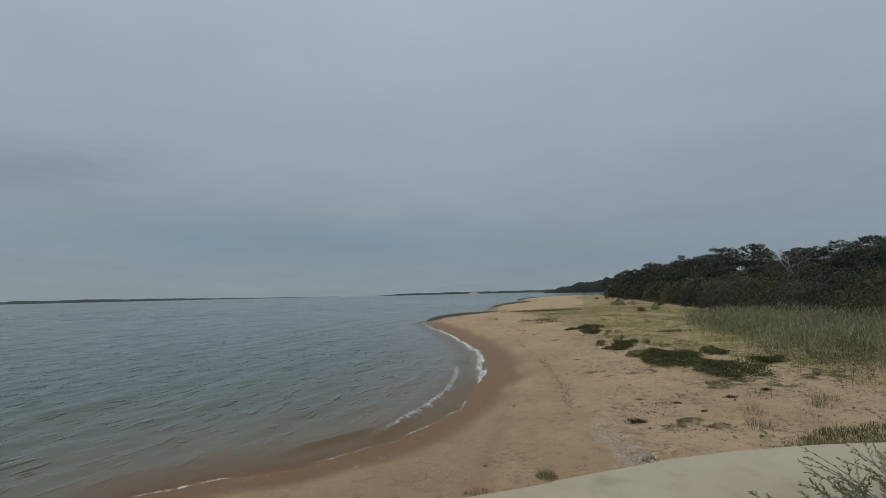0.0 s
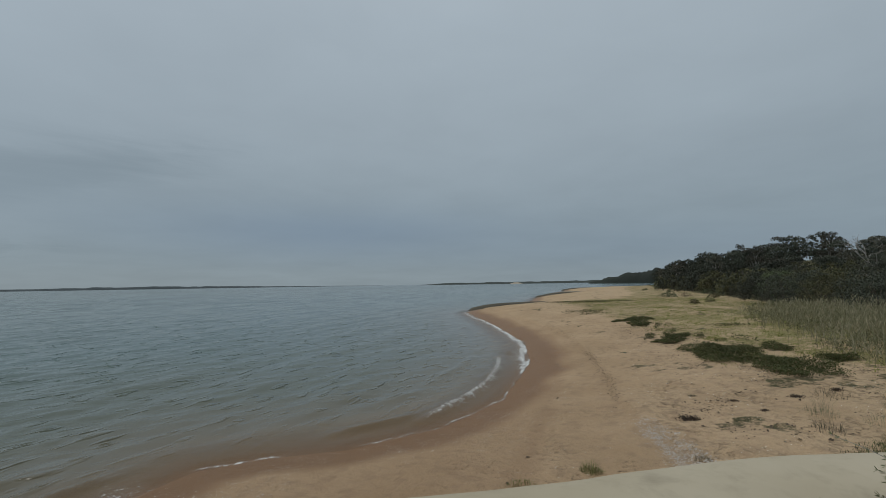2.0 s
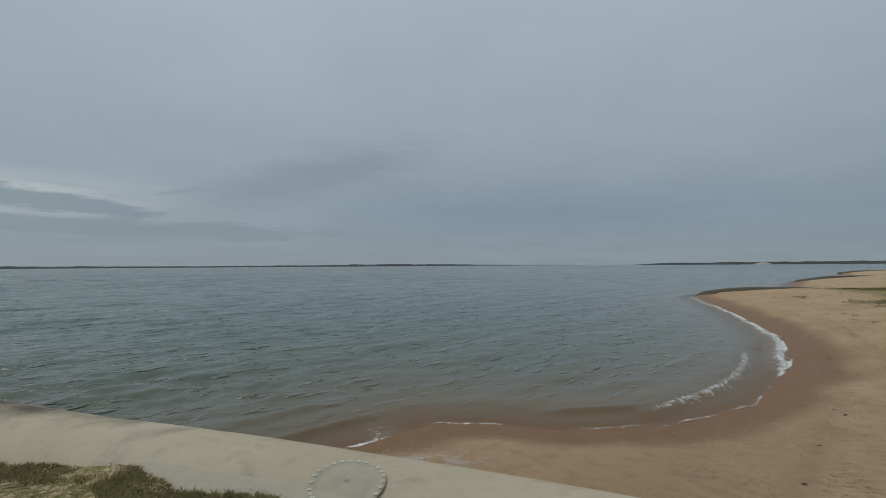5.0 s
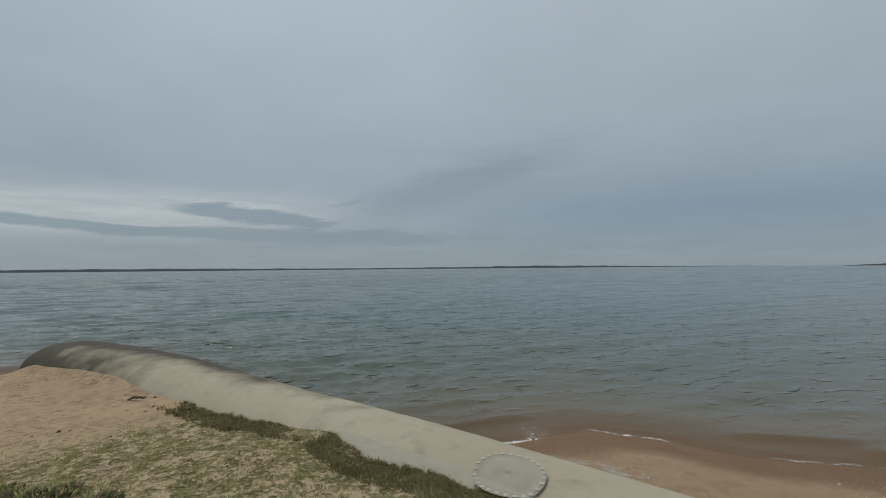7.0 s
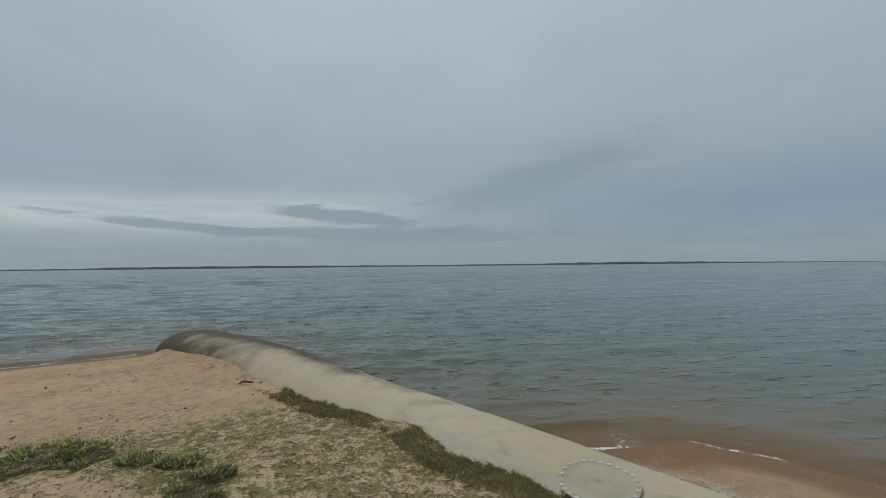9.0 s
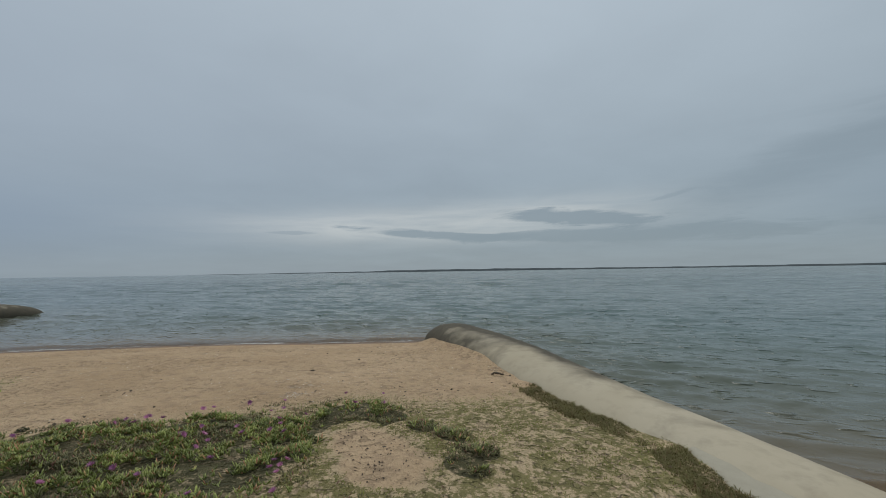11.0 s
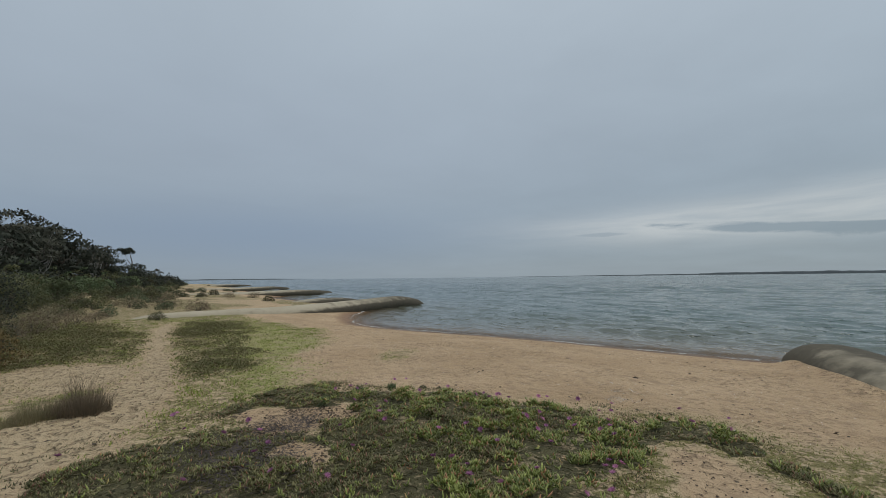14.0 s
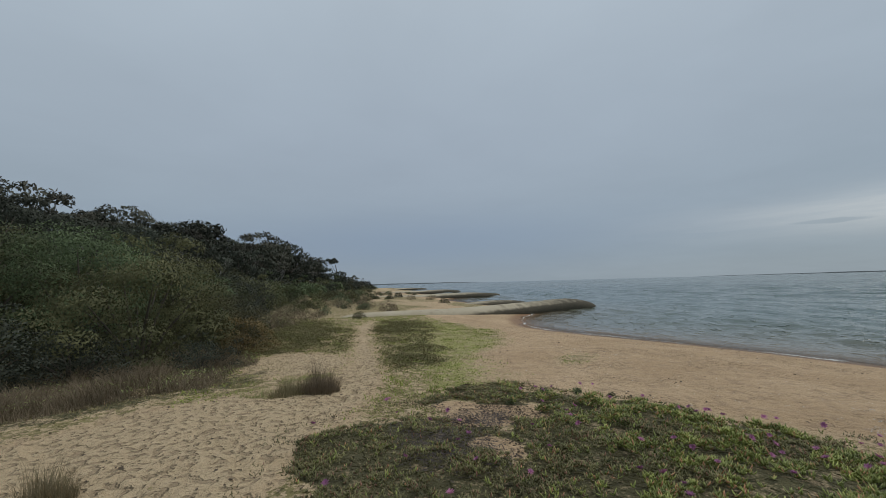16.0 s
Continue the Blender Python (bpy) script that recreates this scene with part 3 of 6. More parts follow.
def pigface_mask(x, y):
    """Over 0 inside the mat of pigface; the second value is how dull and dry it is."""
    m = np.maximum(oval(x, y, -2.5, -3.6, 2.2, 2.75, -38), oval(x, y, -3.75, -2.85, 1.5, 1.3))
    m = np.maximum(m, oval(x, y, -1.2, -2.6, 1.5, 1.7))
    m = np.maximum(m, np.maximum(oval(x, y, -0.85, -4.4, 0.95, 1.0), oval(x, y, -0.85, -3.4, 0.8, 0.9)))
    m = np.maximum(m, oval(x, y, -5.1, -1.5, 0.75, 0.6, 30) - 0.1)
    m = np.maximum(m, oval(x, y, -2.75, -6.3, 1.15, 0.42, 18))
    for cx, cy, rx, ry in ((-5.2, -1.2, 0.46, 0.28), (-4.75, -0.7, 0.3, 0.2), (-4.45, -0.36, 0.26, 0.2), (-4.05, -0.1, 0.3, 0.22), (-3.72, -0.2, 0.26, 0.2)):
        m = np.maximum(m, oval(x, y, cx, cy, rx, ry, 40) - 0.12)
    bare = np.maximum(oval(x, y, -2.45, -5.1, 0.85, 0.6), np.maximum(oval(x, y, -1.95, -4.03, 0.28, 0.44), oval(x, y, -2.25, -5.7, 0.42, 0.4))) + 0.9 * (grain(x, y, 0.22, 41, 2) - 0.5)
    bare = np.maximum(bare, oval(x, y, -4.0, -1.05, 1.15, 0.52, 28) + 0.4 * (grain(x, y, 0.3, 42, 2) - 0.5))
    m = np.where(bare > 0.12, -1.0, m)
    dull = smooth(-2.9, -1.9, x * 0.8 - y * 0.35 - 2.0 + 0.9 * (grain(x, y, 0.8, 40) - 0.5) + 0.35)
    return m, np.maximum(dull, np.maximum(smooth(0.58, 0.68, grain(x, y, 0.5, 44, 2)), 0.9 * smooth(-1.35, -0.95, y)))


def bare_mask(x, y):
    m = np.maximum(oval(x, y, -2.45, -5.1, 0.8, 0.55), np.maximum(oval(x, y, -1.95, -4.03, 0.25, 0.4), oval(x, y, -2.25, -5.7, 0.4, 0.36)))
    return np.clip(np.maximum(m, oval(x, y, -4.0, -1.0, 0.9, 0.4, 28) + 0.5 * (grain(x, y, 0.3, 43, 2) - 0.5)) * 4, 0, 1)


DRY_EDGE = [(6.5, -6.5), (3.3, -7.6), (1.0, -8.9), (0.45, -11), (-0.1, -15), (-0.7, -22), (-3, -35)]


def dry_strip(x, y):
    """Where dead grass grows along the foot of the thicket."""
    d = x - line_x(DRY_EDGE, y)
    return smooth(-5.6, -6.6, y) * smooth(-0.1, 0.3, d + 0.5 * (grain(x, y, 0.8, 101) - 0.5)) * smooth(3.6, 2.0, d) * np.clip(3.2 * (grain(x, y, 0.5, 102) - 0.12), 0, 1)


def stubble(x, y):
    """The worn strip of short brown grass in front of the dead grass."""
    d = x - line_x(DRY_EDGE, y) + 0.6 * (grain(x, y, 0.9, 117) - 0.5)
    return smooth(-1.3, -0.5, d) * smooth(0.5, 0.1, d) * smooth(-5.6, -6.6, y) * smooth(-12, -9.5, y)


def heath_south(x, y):
    m = np.maximum(oval(x, y, -3.3, -11.2, 1.15, 3.6, -20), oval(x, y, -5.0, -17.5, 1.7, 5.0, -22))
    m = m + 0.5 * (grain(x, y, 1.2, 46, 2) - 0.5)
    m = np.maximum(m, np.maximum(oval(x, y, -1.0, -18.0, 2.4, 7.5), oval(x, y, -0.3, -13.2, 1.6, 1.5)))
    return np.clip(m * 1.6, 0, 1) * (1 - path_sand(x, y))


def north_mat(x, y):
    """The dark creeping mat on the upper north beach."""
    m = np.maximum(oval(x, y, 6.05, 11.7, 0.75, 1.4, -8), oval(x, y, 6.35, 9.95, 0.72, 0.95))
    m = np.maximum(m, np.maximum(oval(x, y, 7.75, 12.3, 0.35, 0.5), oval(x, y, 7.9, 10.6, 0.5, 0.35)) - 0.2)
    torn = 2.0 * (grain(x, y, 0.35, 107, 2) - 0.55)
    m = np.maximum(m, np.maximum(oval(x, y, 6.2, 15.0, 0.95, 0.95), oval(x, y, 6.9, 20.2, 0.8, 2.2)) - 0.4 + 1.6 * torn)
    return np.clip((m + 0.15 + 0.9 * (grain(x, y, 0.6, 105) - 0.5)) * 3, 0, 1) * np.clip(3.5 * (grain(x, y, 0.3, 106) - 0.2), 0, 1)


def turf_mask(x, y, f):
    south = smooth(-0.5, 0.9, x - line_x(TURF_SOUTH, y) + 1.2 * (grain(x, y, 1.3, 51) - 0.5))
    north = smooth(-0.6, 1.4, x - line_x(TURF_NORTH, y) + 2.2 * (grain(x, y, 2.2, 52) - 0.5))
    m = south * (1 - f) + north * f * (0.85 + 0.4 * smooth(0.35, 0.65, grain(x, y, 1.6, 53)))
    m = np.maximum(m, 1.1 * smooth(0.36, 0.52, grain(x, y, 3.5, 54)) * (1 - f) * smooth(-27, -30, y) * (x > line_x(TURF_SOUTH, y) - 6 + 0.05 * y))
    m = np.maximum(m, np.clip(oval(x, y, -6.5, -8.3, 0.55, 1.15, -55) * 1.5, 0, 0.8))
    m = np.maximum(m, np.clip(oval(x, y, 6.4, 12.0, 1.3, 2.6, -8) * 2, 0, 1))
    return m * (1 - path_sand(x, y)) * (1 - bare_mask(x, y))


# ---------------------------------------------------------------- builders
def mesh_of(name, verts, faces, mat, smooth_faces=False, normals=None):
    verts, faces = np.asarray(verts, np.float32), np.asarray(faces, np.int32)
    me = bpy.data.meshes.new(name)
    me.vertices.add(len(verts))
    me.vertices.foreach_set("co", verts.ravel())
    n, k = faces.shape
    me.loops.add(n * k)
    me.loops.foreach_set("vertex_index", faces.ravel())
    me.polygons.add(n)
    me.polygons.foreach_set("loop_start", np.arange(0, n * k, k, dtype=np.int32))
    if smooth_faces:
        me.polygons.foreach_set("use_smooth", np.ones(n, bool))
    me.update(calc_edges=True)
    if normals is not None:
        me.normals_split_custom_set_from_vertices(normals)
    me.materials.append(mat)
    return me


def part(name, me, parent=None, label=""):
    ob = new(name, me)
    if parent is not None:
        ob.parent = parent
    return tagged(ob, label)


def joined(pieces):
    """One set of vertices and faces from several with equal face sizes."""
    vs, fs, n = [], [], 0
    for v, f in pieces:
        vs.append(np.asarray(v, float))
        fs.append(np.asarray(f, int) + n)
        n += len(v)
    return np.concatenate(vs), np.concatenate(fs)


def pipe(points, radii, sides=6):
    """A tapered, bent stem: quads round a line of points."""
    pts = np.asarray(points, float)
    way = np.gradient(pts, axis=0)
    way /= np.linalg.norm(way, axis=1)[:, None] + 1e-9
    side = np.cross(way, (0.31, 0.22, 0.92))
    bad = np.linalg.norm(side, axis=1) < 0.15
    side[bad] = np.cross(way[bad], (1, 0, 0))
    side /= np.linalg.norm(side, axis=1)[:, None]
    over = np.cross(way, side)
    a = np.arange(sides) * 2 * math.pi / sides
    ring = pts[:, None, :] + np.asarray(radii)[:, None, None] * (np.cos(a)[None, :, None] * side[:, None, :] + np.sin(a)[None, :, None] * over[:, None, :])
    verts = ring.reshape(-1, 3)
    i, j = np.meshgrid(np.arange(len(pts) - 1), np.arange(sides), indexing="ij")
    k = (j + 1) % sides
    faces = np.stack([i * sides + j, i * sides + k, (i + 1) * sides + k, (i + 1) * sides + j], -1).reshape(-1, 4)
    return verts, faces


def unit(v):
    return v / (np.linalg.norm(v, axis=-1, keepdims=True) + 1e-9)


def leaves(points, axis, face, length, width):
    """A pointed leaf, folded along its midrib into two triangles, at each point."""
    axis = unit(axis)
    side = unit(np.cross(axis, face))
    lift = np.cross(side, axis)
    length, width = np.asarray(length)[:, None], np.asarray(width)[:, None]
    mid = points + axis * length * 0.5
    v = np.stack([points, mid + side * width * 0.5 + lift * width * 0.15, points + axis * length, mid - side * width * 0.5 + lift * width * 0.15], 1).reshape(-1, 3)
    n = np.arange(len(points))[:, None] * 4
    return v, np.concatenate([n + [0, 1, 2], n + [0, 2, 3]])


def leafed_crown(r, clumps, count, length, width, upward=0.25, flat=0.8):
    """Leaves that shingle the outside of each clump, so that the clumps read as lit lobes with dark gaps."""
    centers = np.array([c for c, _ in clumps], float)
    radii = np.array([k for _, k in clumps], float)
    squash = np.array([1, 1, flat])
    kept = []
    for _ in range(12):
        pick = r.choice(len(clumps), count, p=radii ** 2 / (radii ** 2).sum())
        d = unit(r.normal(size=(count, 3)))
        d[:, 2] = np.where(d[:, 2] < -0.35, -d[:, 2] * 0.6, d[:, 2])
        pts = centers[pick] + d * (radii[pick] * (1.0 - 0.16 * r.rand(count) + 0.14 * (r.rand(count) < 0.1)))[:, None] * squash
        near = np.linalg.norm((pts[:, None, :] - centers[None]) / squash, axis=2) / radii[None]
        near[np.arange(count), pick] = 9.0
        ok = near.min(axis=1) > 0.8
        kept.append(np.concatenate([pts[ok], d[ok]], 1))
        if sum(len(k) for k in kept) >= count:
            break
    both = np.concatenate(kept)[:count]
    pts, d = both[:, :3], both[:, 3:]
    count = len(pts)
    axis = r.normal(size=(count, 3))
    axis = unit(axis - 0.8 * d * (axis * d).sum(1)[:, None]) + [0, 0, upward]
    face = unit(d + 0.3 * r.normal(size=(count, 3)) + [0, 0, 0.15])
    k = 0.6 + 0.8 * r.rand(count)
    v, f = leaves(pts, axis, face, length * k, width * k)
    bend = unit(d * [1, 1, 1.15] + 0.18 * r.normal(size=(count, 3)))
    return v, f, np.repeat(bend, 4, axis=0)


def leaf_mesh(name, crown, mat):
    v, f, bend = crown
    return mesh_of(name, v, f, mat, True, bend)


def make_tree(name, label, seed, tall, spread, leaf_mat, count, leaf=(0.3, 0.16), open_crown=0.0, bark=BARK, low=0.35):
    """Trunk with limbs, and a crown of leafed clumps at the limbs' ends."""
    r = np.random.RandomState(seed)
    root = new(name)
    tagged(root, label, "tree", "trees on the slope", "")
    lean = r.normal(size=2) * 0.06 * tall
    top = np.array([lean[0], lean[1], tall * 0.62])
    stem = [np.array([0, 0, -0.4]), np.array([lean[0] * 0.2, lean[1] * 0.2, tall * 0.15]), top * [0.6, 0.6, 0.6], top]
    woods = [pipe(stem, [tall * 0.03, tall * 0.025, tall * 0.019, tall * 0.012], 7)]
    clumps = []
    n = 9 + int(r.randint(4))
    for i in range(n):
        a = 2.4 * i + r.rand() * 0.8
        f = i / (n - 1)
        out = spread * (0.35 + 0.65 * math.sin(math.pi * (0.22 + 0.66 * f))) * (0.65 + 0.4 * r.rand())
        tip = np.array([lean[0] * f + math.cos(a) * out * 0.75, lean[1] * f + math.sin(a) * out * 0.75, tall * (low + (0.9 - low) * f) + r.normal() * 0.04 * tall])
        start = stem[1] + (top - stem[1]) * min(1.0, 0.15 + 0.8 * f)
        bend = (start + tip) / 2 + np.array([0, 0, -0.05 * tall]) + r.normal(size=3) * 0.04 * tall
        woods.append(pipe([start, bend, tip], [tall * 0.012, tall * 0.008, tall * 0.004], 5))
        clumps.append((tip, spread * (0.3 + 0.16 * r.rand()) * (1 - open_crown * 0.35)))
        for _ in range(2):
            o = unit(r.normal(size=3)) * spread * 0.3
            clumps.append((tip + o * [1, 1, 0.55], spread * (0.17 + 0.12 * r.rand()) * (1 - open_crown * 0.3)))
    clumps.append((np.array([lean[0], lean[1], tall * 0.92]), spread * 0.3))
    part("trunk", mesh_of("trunk", *joined(woods), bark, True), root, "")
    part("crown", leaf_mesh("crown", leafed_crown(r, clumps, count, *leaf, 0.1, 0.62), leaf_mat), root, "")
    return root


def make_bush(name, label, seed, wide, tall, leaf_mat, count, leaf, group="", ground_skirt=0.3, stems=9, bark=BARK, category="shrub", up=0.5):
    r = np.random.RandomState(seed)
    root = new(name)
    tagged(root, label, category, group)
    woods, clumps = [], []
    for i in range(stems):
        a, f = 2.4 * i + r.rand(), (i + 0.5) / stems
        out = wide * 0.5 * math.sqrt(f) * (0.8 + 0.3 * r.rand())
        z = tall * (0.86 - 0.5 * f ** 2) * (0.8 + 0.35 * r.rand())
        tip = np.array([math.cos(a) * out, math.sin(a) * out, z])
        woods.append(pipe([(0.1 * math.cos(a), 0.1 * math.sin(a), -0.15), tip * [0.4, 0.4, 0.45], tip], [0.03 * tall ** 0.5, 0.02 * tall ** 0.5, 0.006], 5))
        k = (wide * 0.15 + tall * 0.11) * (0.75 + 0.5 * r.rand())
        clumps.append((tip * [0.92, 0.92, 0.88], k))
        low = tip * [1.12, 1.12, 0.42] + r.normal(size=3) * [0.1, 0.1, 0.05] * wide * 0.5
        clumps.append((low, k * 0.85))
        if i % 2:
            clumps.append((low * [1.05, 1.05, 0.3], k * 0.6 * (1 + ground_skirt)))
        clumps.append((tip + r.normal(size=3) * k * 0.5 + [0, 0, 0.15 * k], k * 0.45))
    v, f, bend = leafed_crown(r, clumps, count, *leaf, up * 0.5)
    v[:, 2] = np.maximum(v[:, 2], 0.02 + 0.05 * (v[:, 2] < 0))
    part("branch_frame", mesh_of("branch_frame", *joined(woods), bark, True), root)
    part("foliage", leaf_mesh("foliage", (v, f, bend), leaf_mat), root)
    return root


def blades(x, y, z, r, tall, wide, lean=0.45, clump=None):
    """Bent grass blades, two triangles each; clump gives a common lean away from a tuft's middle."""
    n = len(x)
    a = r.rand(n) * 2 * math.pi
    h = tall * (0.5 + r.rand(n))
    out = np.stack([np.cos(a), np.sin(a)], 1) * lean
    if clump is not None:
        out = out * 0.6 + clump
    base = np.stack([x, y, z - 0.01], 1)
    side = np.stack([-np.sin(a), np.cos(a), np.zeros(n)], 1) * (wide * (0.6 + 0.8 * r.rand(n)))[:, None] * 0.5
    mid = base + np.concatenate([out * (h * 0.35)[:, None], (h * 0.55)[:, None]], 1)
    tip = base + np.concatenate([out * h[:, None], (h * (1 - 0.3 * np.hypot(*out.T)))[:, None]], 1)
    v = np.stack([base - side, base + side, mid + side * 0.6, tip, mid - side * 0.6], 1).reshape(-1, 3)
    k = np.arange(n)[:, None] * 5
    return v, np.concatenate([k + [0, 1, 2], k + [0, 2, 4], k + [4, 2, 3]])


def scatter(r, count, box, keep):
    """Random places in a box (x0, x1, y0, y1), kept by chance keep(x, y)."""
    x = box[0] + (box[1] - box[0]) * r.rand(count)
    y = box[2] + (box[3] - box[2]) * r.rand(count)
    ok = r.rand(count) < keep(x, y)
    return x[ok], y[ok]


# ---------------------------------------------------------------- ground and water
def round_grid(ang, rad):
    """Rings about the origin, from given bearings (radians) and radii."""
    turns, rings = len(ang), len(rad)
    x = (rad[:, None] * np.cos(ang)[None, :]).ravel()
    y = (rad[:, None] * np.sin(ang)[None, :]).ravel()
    i, j = np.meshgrid(np.arange(rings - 1), np.arange(turns), indexing="ij")
    k = (j + 1) % turns
    f = np.stack([i * turns + j, (i + 1) * turns + j, (i + 1) * turns + k, i * turns + k], -1).reshape(-1, 4)
    return x, y, f


def closed(x, y, f, turns):
    """The grid with its innermost ring drawn in to a point."""
    x, y = x.copy(), y.copy()
    x[:turns], y[:turns] = x[:turns] * 1e-3, y[:turns] * 1e-3
    return x, y, f


def paint(me, name, columns):
    a = me.attributes.new(name, "FLOAT_COLOR", "POINT")
    data = np.ones((len(me.vertices), 4), np.float32)
    for i, c in enumerate(columns):
        data[:, i] = c
    a.data.foreach_set("color", data.ravel())


def make_ground():
    ang = np.concatenate([np.linspace(radians(36), radians(303), 780, endpoint=False), np.linspace(radians(303), radians(396), 50, endpoint=False)])
    rad = np.concatenate([np.geomspace(0.25, 2.5, 14, endpoint=False), np.geomspace(2.5, 26, 290, endpoint=False), np.geomspace(26, 300, 65, endpoint=False), np.geomspace(300, 4950, 16)])
    x, y, f = closed(*round_grid(ang, rad), len(ang))
    z, shore, side = land(x, y)
    far_west = smooth(250, 600, np.hypot(x, y))
    z = np.where((shore < 0), z - far_west * 2, z)
    turf = turf_mask(x, y, side)
    wet = smooth(1.8, 0.7, shore + 0.9 * (grain(x, y, 1.4, 61) - 0.5)) * np.where(side > 0.5, 1.0, smooth(1.35, 0.5, shore))
    outer = x - line_x(DRIFT_OUTER, y) + 0.35 * (grain(x, y, 1.3, 63) - 0.5)
    inner = x - line_x(DRIFT_INNER, y) + 0.5 * (grain(x, y, 1.7, 68) - 0.5)
    wet = np.maximum(wet, side * smooth(60, 40, y) * (0.12 * smooth(4, 0, outer) + 0.14 * smooth(0.06, -0.04, outer) + 0.16 * smooth(0.2, -0.1, inner)
                                                       + 0.22 * np.exp(-((inner - 0.1) / 0.16) ** 2) * smooth(0.35, 0.6, grain(x, y, 0.9, 69))))
    back = inland(TREE_LINE, x, y)
    soil = smooth(-0.8, 1.2, back + 1.5 * (grain(x, y, 1.5, 62) - 0.5)) * 0.9
    pig, dull = pigface_mask(x, y)
    soil = np.maximum(soil, (0.62 + 0.02 * dull) * smooth(-0.02, 0.15, pig))
    soil = np.maximum(soil, 0.6 * np.clip(2 * oval(x, y, -1.4, -4.25, 0.6, 1.0), 0, 1))
    soil = np.maximum(soil, np.maximum(0.48 * heath_south(x, y), 0.6 * np.clip(dry_strip(x, y) * 1.6, 0, 1)))
    soil = np.maximum(soil, np.maximum(0.6 * north_mat(x, y), 0.54 * stubble(x, y)))
    drift = np.exp(-(outer / 0.1) ** 2) * side * smooth(6.5, 8.5, y) * smooth(0.36, 0.56, grain(x, y, 0.8, 64))
    scraps = side * smooth(0.1, 0.9, outer) * smooth(0.52, 0.66, grain(x, y, 1.1, 65)) * smooth(0.42, 0.6, grain(x, y, 0.25, 66, 2))
    soil = np.maximum(soil, np.maximum(0.38 * drift, 0.55 * scraps))
    pale = np.maximum(path_sand(x, y), 0.95 * np.clip(turf, 0, 1) * (1 - side))
    pale = np.maximum(pale, 0.25 * smooth(4, 7, shore) * side)
    pale = np.maximum(pale, 0.7 * smooth(5, 9, shore) * (1 - side) * smooth(-20, -27, y))
    me = mesh_of("ground", np.stack([x, y, z], 1), f, GROUND, True)
    lush = np.clip(np.maximum(np.maximum(oval(x, y, -5.2, -12.5, 1.7, 4.0, -25), oval(x, y, -3.6, -8.2, 1.0, 2.4, -30)), oval(x, y, -6.5, -18, 2.2, 4.0)) * 2.2 + 1.2 * (grain(x, y, 1.2, 67) - 0.5), 0, 1)
    lush = np.maximum(lush, 0.35 * np.clip(oval(x, y, 10.5, 18, 4.0, 9.0, -20), 0, 1))
    paint(me, "cover", [turf, wet, soil, pale])
    paint(me, "lush", [lush, lush, lush])
    return tagged(new("ground", me), "sandy lakeside ground with turf and wet edges", "ground", "", "structure")


